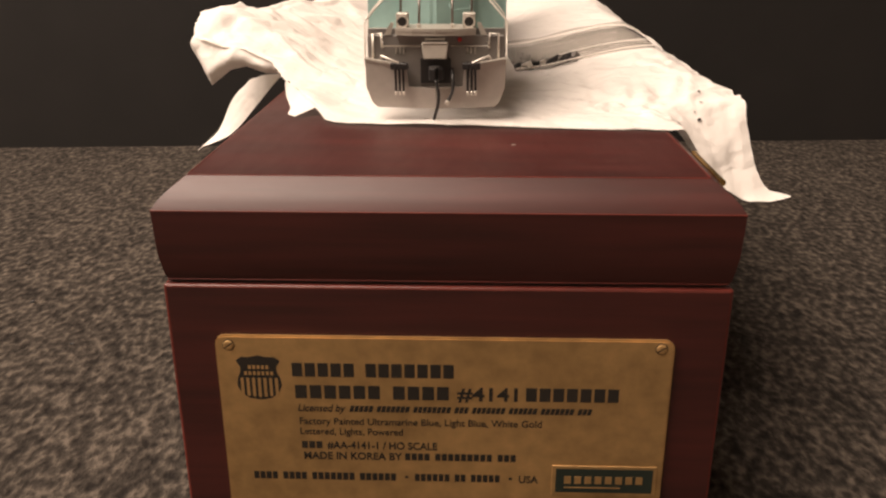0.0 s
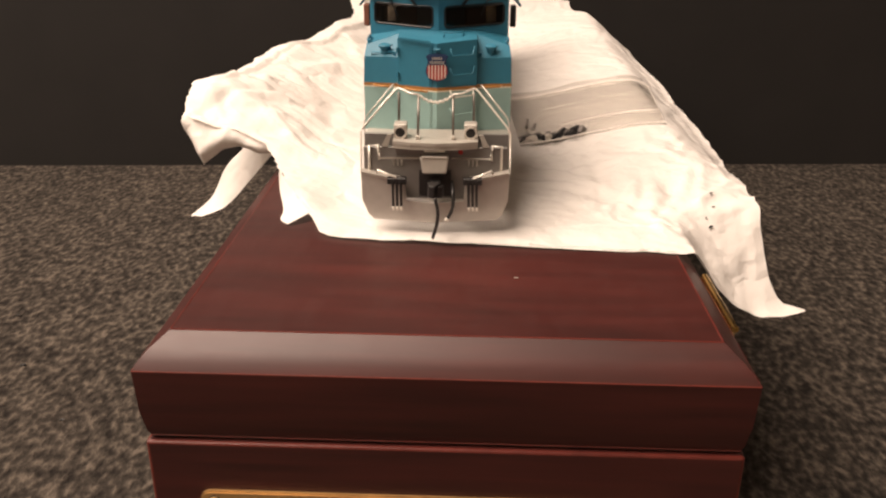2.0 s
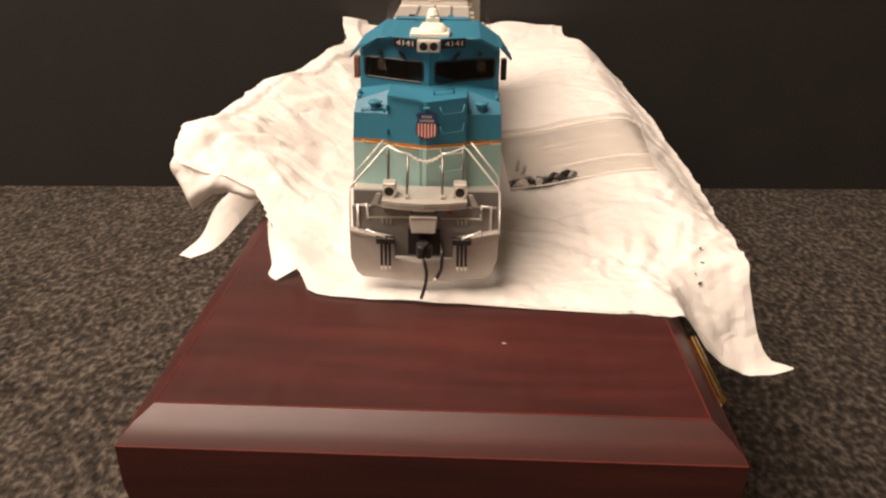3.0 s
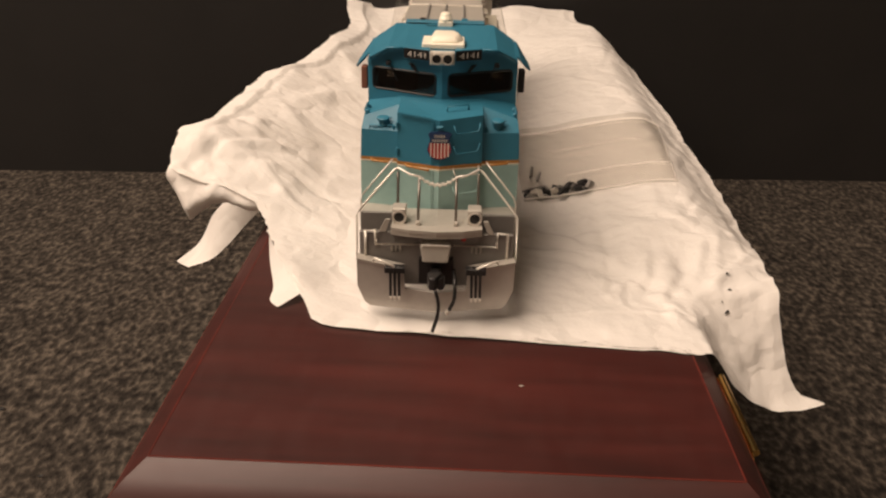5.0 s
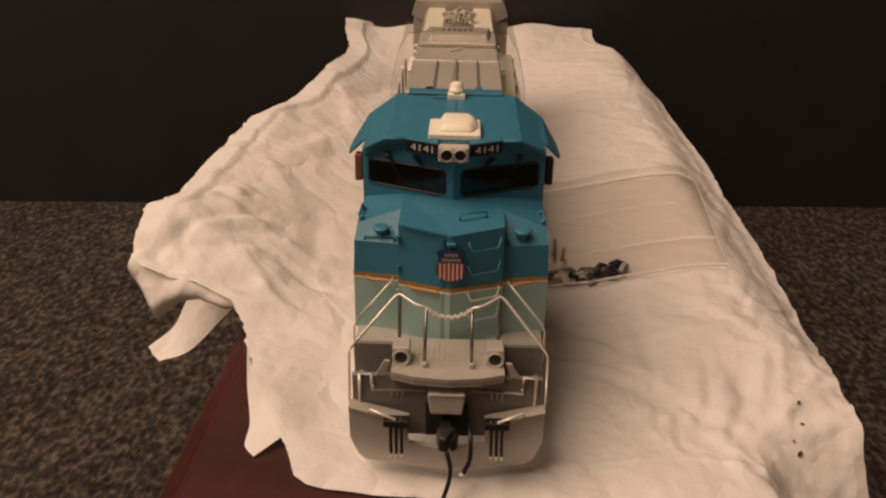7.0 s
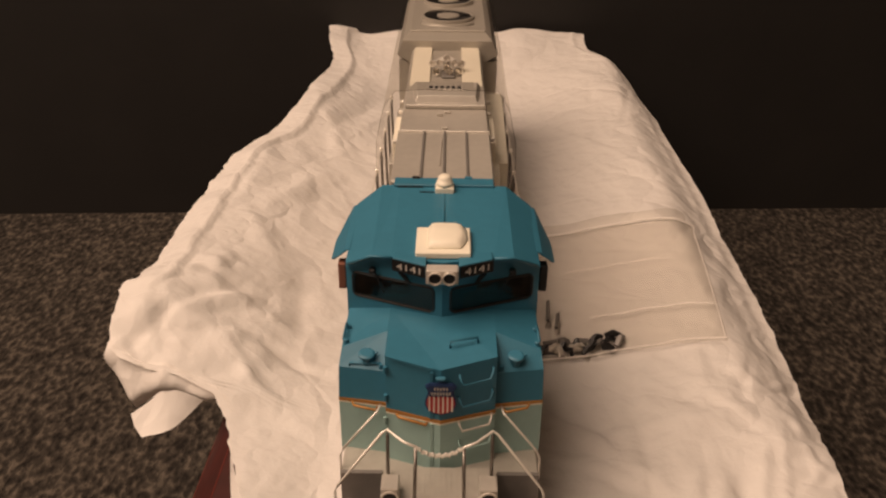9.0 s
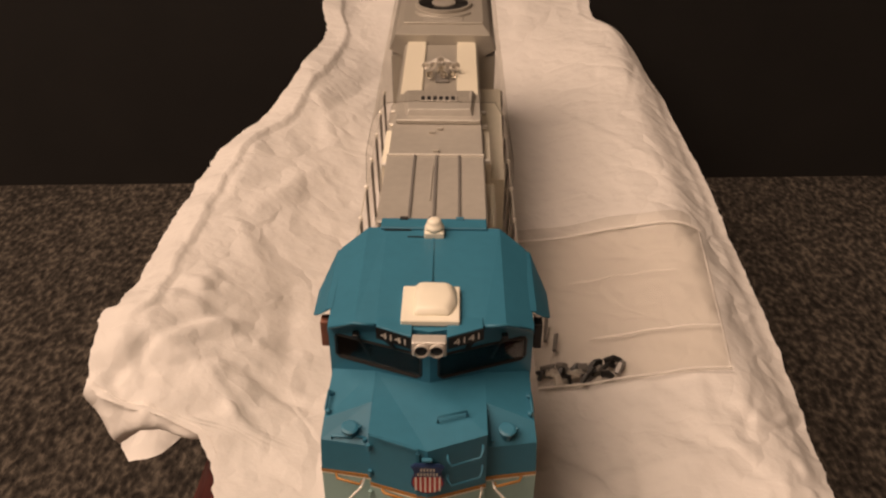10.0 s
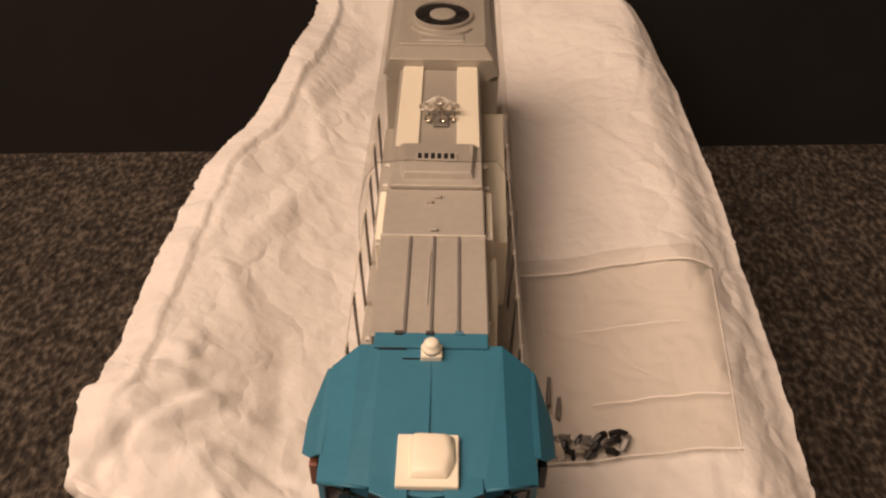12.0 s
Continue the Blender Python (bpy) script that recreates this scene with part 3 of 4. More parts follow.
# the crumpled lobe that juts forward from the loose half
lobe_back = [(-68.4, 292.5), (-61, 288.4), (-53, 287.2), (-46, 286.2), (-41, 284.6), (-38, 282.2), (-36, 279.2)]
lobe_front = [(-68.8, 290.2, 104.0), (-62.0, 287.5, 92.0), (-55.5, 287.0, 97.0), (-50.0, 287.0, 98.2), (-43.6, 286.0, 96.2), (-40.0, 287.0, 96.0), (-36.0, 286.0, 93.8)]
bm = bmesh.new()
NU, NV = 60, 20
grid = []
for i in range(NU + 1):
    k = min(int(i / NU * 6), 5)
    f = i / NU * 6 - k
    bx, by = (lobe_back[k][c] + f * (lobe_back[k + 1][c] - lobe_back[k][c]) for c in (0, 1))
    back_edge = Vector((bx, by, paper_z(bx, by) + 0.25))
    front_edge = Vector(lobe_front[k]).lerp(Vector(lobe_front[k + 1]), f)
    row = []
    for j in range(NV + 1):
        v = j / NV
        c = back_edge.lerp(front_edge, v)
        c.y -= (2.6 + 2.0 * facets(c.x, c.z, 8, 7.0)) * math.sin(math.pi * v) + 0.8 * facets(c.x, c.z, 3.6, 8.0) * v
        row.append(bm.verts.new(c))
    grid.append(row)
for p, q in zip(grid, grid[1:]):
    for j in range(NV):
        bm.faces.new((p[j], p[j + 1], q[j + 1], q[j]))
part("crumpled_lobe", bm, PAPER, tissue_paper, smooth=True)
# the front left corner is turned down in a small dog-ear
crease_line = [(-33.2, 266.5), (-29.3, 257), (-23.0, 246), (-20.0, 242.0), (-18.6, 240.2)]
outer_line = [(-33.6, 266.8, 95.6), (-31.2, 257, 93.8), (-27.7, 245, 92.9), (-27.0, 238, 92.8), (-24.4, 234.6, 92.7)]
bm = bmesh.new()
flap(bm, outer_line, [(x, y, paper_z(x, y) + 0.1) for x, y in crease_line], 30, 8, 0.12, 4.0)
part("turned_corner", bm, PAPER, tissue_paper, smooth=True)


# ---- the model locomotive ----
loco = tagged(new("model_locomotive"), "blue and silver brass model diesel locomotive on tissue paper", "model train")
loco.matrix_world = pose(0.0137, 0.228, 0.096, 0, 0, 1.0)


def both(pts):
    """Points and their mirror images across the long axis."""
    return list(pts) + [(-x, y, z) for x, y, z in pts]


def wire(name, pts, r, mat, parent=None, label="", sides=7):
    return part(name, tube(bmesh.new(), pts, r, sides), mat, parent or loco, label, smooth=True)


def polys(corners, faces):
    bm = bmesh.new()
    vs = [bm.verts.new(c) for c in corners]
    for f in faces:
        bm.faces.new([vs[i] for i in f])
    bmesh.ops.remove_doubles(bm, verts=bm.verts, dist=0.001)
    return bm


# frame, deck and running gear
bm = block(bmesh.new(), -18.4, 18.4, 16, 252, 16.6, 18.3, 0.25)
part("deck", bm, SILVER, loco)
bm = bmesh.new()
block(bm, -18.2, -16.8, 20, 250, 11.5, 16.6)
block(bm, 16.8, 18.2, 20, 250, 11.5, 16.6)
part("side_sill", bm, SILVER, loco)
part("fuel_tank", hull(bmesh.new(), both([(13, 100, 3), (17, 100, 8), (17, 100, 14), (13, 160, 3), (17, 160, 8), (17, 160, 14)]), 0.4), SILVER, loco)
for u0 in (26, 176):
    bm = bmesh.new()
    for s in (-1, 1):
        prism(bm, [(u0, 9), (u0 + 5, 5), (u0 + 50, 5), (u0 + 56, 9), (u0 + 50, 12), (u0 + 5, 12)], s * 13.2, s * 15.0, lambda p, q, a: (a, p, q))
        for k in range(3):
            block(bm, s * 15.0 - 0.8, s * 15.0 + 0.8, u0 + 5 + k * 20, u0 + 11 + k * 20, 4, 10, 0.3)
    truck = part("truck", bm, SILVER, loco)
    for k in range(3):
        bm = bmesh.new()
        for s in (-1, 1):
            turned(bm, (s * 9.0, u0 + 8 + k * 20, 4.6), (s, 0, 0), ((0, 6.4), (0.8, 6.4), (0.9, 5.8), (2.6, 5.7)), 24)
        turned(bm, (-9, u0 + 8 + k * 20, 4.6), (1, 0, 0), ((0, 1.2), (18, 1.2)), 10)
        part("wheelset", bm, STEEL, truck)

# pilot, plow and coupler
bm = bmesh.new()
half = [(0, 0.0), (15.2, 0.0), (16.6, 1.2), (18.1, 5.2), (18.1, 12.2), (7.4, 10.4), (7.0, 5.6), (0, 5.2)]
fr = lambda p, q, a: (p, a + 0.16 * abs(p) + 1.2 - 0.10 * q, q)
for s in (1, -1):
    prism(bm, [(s * p, q) for p, q in half], 0, 1.0, fr)
part("snowplow", bm, PLOWPAINT, loco, "silver snowplow blade")
bm = bmesh.new()
for s in (1, -1):
    prism(bm, [(s * p, q) for p, q in ((7.0, 10.2), (18.1, 12.1), (18.1, 12.7), (7.0, 10.9))], -0.3, 2.6, fr)
part("plow_ledge", bm, SILVER, loco)
part("pilot_plate", block(bmesh.new(), -17.6, 17.6, 5.2, 6.4, 5, 18.2, 0.2), GREYDARK, loco)
bm = bmesh.new()
prism(bm, [(-10.3, 3.6), (-6, 2.2), (0, 1.5), (6, 2.2), (10.3, 3.6), (10.3, 15.5), (-10.3, 15.5)], 18.4, 20.0, lambda p, q, a: (p, q, a))
anticlimber = part("anticlimber", bm, SILVER, loco, "ribbed silver front platform")
bm = bmesh.new()
for k in range(21):
    x = -9.6 + k * 0.96
    block(bm, x - 0.22, x + 0.22, 5.4, 15.2, 19.9, 20.08)
part("tread", bm, SILVER, anticlimber)
bm = bmesh.new()
prism(bm, [(-10.3, 3.4), (-6, 2.0), (0, 1.3), (6, 2.0), (10.3, 3.4), (10.3, 4.2), (-10.3, 4.2)], 19.4, 20.2, lambda p, q, a: (p, q, a))
part("lip", bm, SILVER, anticlimber)
part("under_plate", hull(bmesh.new(), both([(10.0, 4.5, 18.4), (10.0, 5.2, 18.4), (9.4, 5.2, 15.8)]), 0.0), GREYDARK, loco)
bm = bmesh.new()
hull(bm, [(-3.6, 1.6, 16.6), (3.4, 1.6, 16.6), (-3.6, 6, 16.6), (3.4, 6, 16.6), (-3.0, 1.2, 12.6), (2.8, 1.2, 12.6), (-3.0, 6, 12.6), (2.8, 6, 12.6)], 0.35)
part("coupler_pocket", bm, SILVER, loco)
part("draw_bar", block(bmesh.new(), -2.7, 2.3, 4.4, 5.2, 17.1, 17.5), WHITE, loco)
part("draw_bar", block(bmesh.new(), -3.3, 2.9, 1.3, 1.7, 16.6, 16.9), WHITE, loco)
part("air_valve", turned(bmesh.new(), (6.2, 5.1, 17.2), (0, -1, 0), ((0, 0.6), (0.7, 0.6), (0.9, 0.3)), 10), RED, loco, "tiny red air valve")
# a black block stands in for the shade behind the coupler
bm = bmesh.new()
block(bm, -3.9, 3.9, 3.6, 6, 6.2, 12.4)
part("pocket_shadow_box", bm, BLACK, loco, "black block painting the shade in the coupler pocket")
bm = bmesh.new()
block(bm, -1.2, 1.2, -1.5, 5, 8.2, 10.8, 0.5, 2)
hull(bm, [(-1.8, -0.6, 7.6), (1.8, -0.6, 7.6), (-1.8, -0.6, 11.4), (1.8, -0.6, 11.4), (-1.3, -3.4, 8.0), (0.0, -3.9, 8.0), (-1.3, -3.4, 11.0), (0.0, -3.9, 11.0)], 0.35)
hull(bm, [(0.7, -3.7, 8.0), (2.0, -3.0, 8.0), (2.3, -1.0, 8.0), (0.7, -3.7, 11.0), (2.0, -3.0, 11.0), (2.3, -1.0, 11.0)], 0.3)
part("coupler", bm, BLACK, loco, "black knuckle coupler", smooth=False)
wire("coupler_hose", arc([(0.2, -3.6, 8.0), (0.9, -4.2, 5.0), (0.7, -4.6, 2.0), (-0.3, -5.2, -1.6)]), 0.42, BLACK)
wire("air_hose", arc([(4.2, 3.5, 9.8), (4.5, -0.6, 8.6), (4.4, -2.0, 5.2), (3.2, -3.0, 2.6)]), 0.45, BLACK)
wire("hose_end", [(3.3, -2.95, 2.8), (2.7, -3.2, 2.0)], 0.55, WHITE)
for s in (-1, 1):
    part("hose_bracket", block(bmesh.new(), s * 9.2 - 2.3, s * 9.2 + 2.3, 0.0, 2.0, 10.2, 11.8, 0.2), BLACK, loco)
    for k in range(3):
        x = s * 9.2 + (k - 1) * 0.98
        hose = wire("hose", arc([(x, 1.0, 11.9), (x, 0.2, 11.0), (x + 0.05, 0.0, 7.0), (x + 0.1, -0.3, 4.8)]), 0.32, BLACK)
        wire("hose_tip", [(x + 0.1, -0.3, 4.9), (x + 0.15, -0.4, 3.8)], 0.3, WHITE, hose)
        wire("fitting", [(x, 4.9, 13.6), (x, 4.7, 15.4)], 0.24, SILVER, hose)
    wire("step_rail", [(s * 9.2, 0.9, 10.8), (s * 9.4, 0.3, 11.9), (s * 13.8, 0.9, 13.6), (s * 14.1, 1.5, 12.7)], 0.3, WHITE)
    # stirrup rails at the pilot's corners
    wire("corner_rail", [(s * 16.2, 5.0, 12.4), (s * 16.2, 4.8, 18.6), (s * 14.0, 4.8, 18.8), (s * 13.8, 4.9, 15.0)], 0.34, WHITE)
    wire("uncoupling_lever", [(s * 3.9, 4.6, 15.6), (s * 13.6, 4.2, 15.6), (s * 13.6, 3.8, 16.8)], 0.2, WHITE)
    part("step_side", block(bmesh.new(), s * 17.0 - 0.5, s * 17.0 + 0.5, 5.2, 15, 6, 12.6, 0.1), SILVER, loco)
    part("step_plate", hull(bmesh.new(), [(s * 11.6, 5.0, 18.3), (s * 13.2, 5.0, 18.3), (s * 10.6, 5.0, 21.4), (s * 11.6, 5.0, 21.4), (s * 11.6, 5.6, 18.3), (s * 13.2, 5.6, 18.3), (s * 10.6, 5.6, 21.4), (s * 11.6, 5.6, 21.4)], 0.0), SILVER, loco)
    # ditch light
    bm = block(bmesh.new(), s * 8.6 - 1.6, s * 8.6 + 1.6, 6.2, 10.0, 20.0, 23.6, 0.25)
    ditch = part("ditch_light", bm, SILVER, loco)
    part("bezel", turned(bmesh.new(), (s * 8.6, 6.8, 21.5), (0, -1, 0), ((0, 1.7), (0.9, 1.6), (0.9, 1.3), (0.3, 1.2)), 18), BRIGHT, ditch)
    part("lens", turned(bmesh.new(), (s * 8.6, 6.4, 21.5), (0, -1, 0), ((0, 1.25), (0.25, 1.1), (0.35, 0.3)), 14), BLACK, ditch, "dark glass lens")
    # end handrails
    wire("post", [(s * 9.4, 13.4, 20), (s * 9.3, 13.0, 30)], 0.34, STEEL)
    wire("post", [(s * 4.3, 5.8, 20), (s * 4.2, 9.6, 30)], 0.34, STEEL)
    part("post_foot", block(bmesh.new(), s * 4.3 - 0.5, s * 4.3 + 0.5, 5.2, 6.3, 20, 21.0, 0.15), SILVER, loco)
    wire("handrail", [(s * 4.2, 9.6, 30.2), (s * 6.4, 10.8, 30.2), (s * 9.3, 13.0, 31.0), (s * 10.2, 12.6, 30.6), (s * 18.0, 8.4, 22.0), (s * 18.4, 8.0, 21.0), (s * 18.6, 8.0, 10.2), (s * 17.4, 7.6, 9.6)], 0.26, WHITE)
    wire("handrail", [(s * 11.2, 20.8, 30.2), (s * 11.5, 18.8, 30.3), (s * 17.9, 17.2, 22.8), (s * 18.5, 17.0, 21.2), (s * 18.5, 16.6, 14.6)], 0.22, WHITE)
    part("side_panel", block(bmesh.new(), s * 14.5 - 3.9, s * 14.5 + 3.9, 15.0, 15.9, 7.5, 18.9, 0.1), GREYDARK, loco)
bm = bmesh.new()
for k in range(15):
    a = k / 14
    x, z = -4.0 + 8.0 * a, 30.0 - 1.7 * (1 - (2 * a - 1) ** 2)
    turned(bm, (x - 0.28, 9.5, z), (1, 0, 0.4 if k % 2 else -0.4), ((0, 0.2), (0.1, 0.42), (0.46, 0.42), (0.56, 0.2)), 6)
part("safety_chain", bm, WHITE, loco, "white chain across the end gap")

# nose: pale lower panel, gold stripe, blue upper part
PLAN = [(0, 16.4), (10.0, 19.8), (10.02, 21.3), (19.0, 22.9), (19.0, 38.5)]


def plan(grow=0.0):
    right = [(x + (grow if x else 0), y - grow) for x, y in PLAN]
    return [(-x, y) for x, y in right[:0:-1]] + right


part("nose_lower", prism(bmesh.new(), plan(), 18.0, 29.6, lambda p, q, a: (p, q, a)), PALE, loco, "pale aqua lower nose")
part("gold_stripe", prism(bmesh.new(), plan(0.08), 29.6, 30.35, lambda p, q, a: (p, q, a)), GOLD, loco, "gold stripe")
part("cream_stripe", prism(bmesh.new(), plan(0.06), 29.25, 29.6, lambda p, q, a: (p, q, a)), CREAM, loco)
Z0 = 30.35
A, B, Cc, D = (0, 16.4, Z0), (10, 19.8, Z0), (19, 22.8, Z0), (18.6, 38.4, Z0)
E0, F0 = (0, 16.8, 41.2), (10, 20.1, 41.9)
G0, H0, I0, J0 = (10, 22.0, 36.9), (18.8, 23.4, 36.9), (18.4, 26.0, 39.4), (10, 27.8, 41.9)
B2 = (10, 21.4, Z0)
K0, M0, N0 = (0, 33.0, 42.0), (10, 36.0, 41.8), (18.3, 38.4, 40.0)
corners = [A, B, Cc, D, E0, F0, G0, H0, I0, J0, K0, M0, N0, B2]
faces = [(0, 1, 5, 4), (1, 13, 6, 9, 5), (13, 2, 7, 6), (2, 3, 12, 8, 7), (6, 7, 8, 9), (4, 5, 9, 11, 10), (9, 8, 12, 11)]
bm = polys(corners + [(-x, y, z) for x, y, z in corners], faces + [tuple(i + 14 for i in f[::-1]) for f in faces])
nose = part("nose", bm, BLUE, loco, "medium blue faceted nose")
# nose door seam, hinges, latch
tilt = lambda x: 16.4 + 0.34 * abs(x)
part("door_edge", prism(bmesh.new(), [(-1.9, 18.2), (-1.3, 18.2), (-1.3, 29.2), (-1.9, 29.2)], tilt(1.6) - 0.25, tilt(1.6) + 0.2, lambda p, q, a: (p, a, q)), PALE, nose)
part("door_edge", prism(bmesh.new(), [(-1.9, 30.4), (-1.3, 30.4), (-1.3, 40.6), (-1.9, 40.6)], tilt(1.6) - 0.25, tilt(1.6) + 0.3, lambda p, q, a: (p, a, q)), BLUE, nose)
part("door_lip", polys([(-9.7, 19.5, 41.9), (-1.6, 16.8, 41.3), (-1.6, 16.5, 41.3), (-9.7, 19.2, 41.9), (-9.7, 19.5, 42.3), (-1.6, 16.8, 41.8), (-1.6, 16.5, 41.8), (-9.7, 19.2, 42.3)], [(0, 1, 2, 3), (4, 5, 6, 7), (0, 1, 5, 4), (2, 3, 7, 6), (0, 3, 7, 4), (1, 2, 6, 5)]), BLUE, nose)
part("door_latch", block(bmesh.new(), -0.9, 0.9, 15.9, 16.7, 39.4, 40.1, 0.2), BLUE, nose)
for z, mt in ((38.2, BLUE), (33.4, BLUE), (27.9, PALE), (23.4, PALE)):
    y = lambda x: 16.3 + 0.34 * abs(x)
    wire("grab_iron", [(3.4, y(3.4), z + 1.6), (3.4, y(3.4) - 0.9, z + 1.5), (4.0, y(4) - 1.2, z), (8.9, y(8.9) - 1.2, z + 0.3), (9.3, y(9.3) - 0.9, z + 1.8), (9.3, y(9.3), z + 1.9)], 0.2, WHITE if z == 27.9 else mt, nose)
for x, z in ((-10.0, 38.4), (-10.0, 32.2), (-10.2, 27)):
    part("hinge", turned(bmesh.new(), (x, 19.5, z), (0, 0, 1), ((0, 0.35), (1.4, 0.35)), 8), BLUE if z > 30 else PALE, nose)
wire("kick_bar", [(-8.0, 18.6, 29.9), (-7.6, 18.0, 29.7), (-2.6, 16.4, 29.3), (-2.4, 17.0, 29.3)], 0.28, GOLD, nose)
for s in (-1, 1):
    wire("kick_bar", [(s * 11.6, 20.4, 30.0), (s * 12, 19.6, 29.9), (s * 16, 20.9, 29.9), (s * 16.4, 21.9, 30.0)], 0.26, GOLD, nose)
    sand = part("sand_filler", turned(bmesh.new(), (s * 13.6, 24.0, 37.2), (0, -0.12, 1), ((0, 0.95), (1.9, 0.95), (1.95, 1.45), (2.5, 1.5), (2.7, 1.1)), 16), BLUE, nose)
    wire("lever", [(s * 13.6 + 1.2, 23.9, 39.5), (s * 13.6 + 2.1, 23.9, 39.7)], 0.2, BLUE, sand)
    wire("grab_iron", [(s * 17.9, 27.0, 39.3), (s * 18.2, 27.2, 40.5), (s * 18.0, 31.4, 41.0), (s * 17.8, 31.6, 39.8)], 0.26, BLUE, nose)
    for u in (27.0, 31.5):
        part("bolt", turned(bmesh.new(), (s * 17.7, u, 39.4), (0, 0, 1), ((0, 0.5), (1.0, 0.5), (1.2, 0.3)), 8), BLUE, nose)
    part("bolt", turned(bmesh.new(), (s * 11.0, 22.6, 37.2), (0, 0, 1), ((0, 0.35), (0.9, 0.35)), 8), BLUE, nose)
wire("grab_iron", [(-11.0, 22.9, 37.2), (-11.0, 22.9, 38.1), (-16.8, 23.4, 37.9), (-16.8, 23.4, 37.0)], 0.22, BLUE, nose)
wire("grab_iron", [(1.6, 23.0, 41.8), (1.6, 23.0, 43.0), (6.6, 24.4, 43.1), (6.6, 24.4, 41.8)], 0.26, BLUE, nose)
# shield emblem on the nose
em = Matrix.Translation((0.05, 16.05, 32.0)) @ pose(0, 0, 0, -2, 0, 0)
crest = None
for grow, mt, y in ((0.0, NAVY, 0.0), (-0.6, RED, -0.06)):
    w, h = 5.7 + grow, 7.0 + grow
    bm = prism(bmesh.new(), [(p, q - grow / 2) for p, q in shield_shape(w, h)], y - 0.12, y + 0.3, lambda p, q, a: (p, a, q))
    bm.transform(em)
    crest = part("emblem", bm, mt, nose, "red, white and blue shield emblem") if crest is None else part("emblem_field", bm, mt, crest)
bm = bmesh.new()
for k in range(-3, 3):
    x = (k + 0.5) * 0.80
    block(bm, x - 0.16, x + 0.16, -0.26, -0.15, 0.45 + 0.1 * abs(k + 0.5) ** 1.7, 4.3)
bm.transform(em)
part("stripe", bm, WHITE, crest)
bm = prism(bmesh.new(), [(-2.15, 4.15), (2.15, 4.15), (2.0, 5.0), (2.55, 6.05), (1.9, 6.5), (1.1, 6.45), (0, 6.7), (-1.1, 6.45), (-1.9, 6.5), (-2.55, 6.05), (-2.0, 5.0)], -0.3, -0.1, lambda p, q, a: (p, a, q))
bm.transform(em)
part("emblem_head", bm, NAVY, crest)
bm = bmesh.new()
for n, z in ((5, 5.75), (7, 4.75)):
    for k in range(n):
        x = (k - (n - 1) / 2) * 0.52
        block(bm, x - 0.16, x + 0.16, -0.36, -0.28, z - 0.3, z + 0.3)
bm.transform(em)
part("emblem_bar", bm, SILVER, crest)

# cab: hollow, with real window openings
cab = part("cab_floor", block(bmesh.new(), -18.0, 18.0, 39, 62.5, 30.5, 31.5), BLUE, loco, "cab of medium blue sheet")


def pane_wall(p, q, z0, z1, holes, thick, mat, name, lows=(0, 0), kinks=()):
    """An upright wall from p to q in plan, with four-sided openings (s0, s1, lower and upper z at each end)."""
    d = Vector((q[0] - p[0], q[1] - p[1], 0))
    span, d = d.length, d.normalized()
    nrm = Vector((-d.y, d.x, 0))
    bm = bmesh.new()

    def put(s, z, a):
        return Vector((p[0], p[1], 0)) + d * s + nrm * a + Vector((0, 0, z))

    def rim(s):
        return z1 - lows[0] * max(0.0, 1 - s / 5.6) - lows[1] * max(0.0, 1 - (span - s) / 5.6)
    at = 0.0
    for s0, s1, lo0, lo1, hi0, hi1 in holes:
        prism(bm, [(at, z0), (s0, z0), (s0, rim(s0)), (at, rim(at))], 0, thick, put)
        prism(bm, [(s0, z0), (s1, z0), (s1, lo1), (s0, lo0)], 0, thick, put)
        prism(bm, [(s0, hi0), (s1, hi1), (s1, rim(s1))] + [(k, rim(k)) for k in kinks] + [(s0, rim(s0))], 0, thick, put)
        at = s1
    prism(bm, [(at, z0), (span, z0), (span, rim(span)), (at, rim(at))], 0, thick, put)
    ob = part(name, bm, mat, cab)
    for s0, s1, lo0, lo1, hi0, hi1 in holes:
        r = 0.7
        ring = [(s0 + r, lo0), (s1 - r, lo1), (s1, lo1 + r), (s1, hi1 - r), (s1 - r, hi1), (s0 + r, hi0), (s0, hi0 - r), (s0, lo0 + r), (s0 + r, lo0)]
        part("window_gasket", tube(bmesh.new(), [put(a, b, 0.05) for a, b in ring], 0.3, 6), BLACK, ob, "black rubber window gasket")
        gl = part("window_pane", prism(bmesh.new(), [(s0, lo0), (s1, lo1), (s1, hi1), (s0, hi0)], 0.08, 0.2, put), GLASS, ob, "clear cab window pane")
        gl.visible_shadow = False
    return ob


W = math.hypot(18.6, 6.0)
pane_wall((-18.6, 38.6), (0, 32.6), 38.5, 53.2, [(1.4, W - 1.7, 43.3, 42.6, 48.5, 48.0)], 0.7, BLUE, "cab_front", (3.2, 0), (5.6,))
pane_wall((0, 32.6), (18.6, 38.6), 38.5, 53.2, [(1.7, W - 1.4, 42.6, 43.3, 48.0, 48.5)], 0.7, BLUE, "cab_front", (0, 3.2), (W - 5.6,))
pane_wall((18.6, 38.6), (18.6, 62.5), 30.0, 50.4, [(5, 11.5, 41.5, 41.5, 48, 48), (12.5, 19.5, 41.5, 41.5, 48, 48)], 0.7, BLUE, "cab_side")
pane_wall((-18.6, 62.5), (-18.6, 38.6), 30.0, 50.4, [(4.4, 11.4, 41.5, 41.5, 48, 48), (12.4, 18.9, 41.5, 41.5, 48, 48)], 0.7, BLUE, "cab_side")
pane_wall((18.6, 62.5), (-18.6, 62.5), 18.3, 50.6, [(2.4, 7.2, 40, 40, 48, 48), (29.8, 34.8, 40, 40, 48, 48)], 0.7, BLUE, "cab_rear")
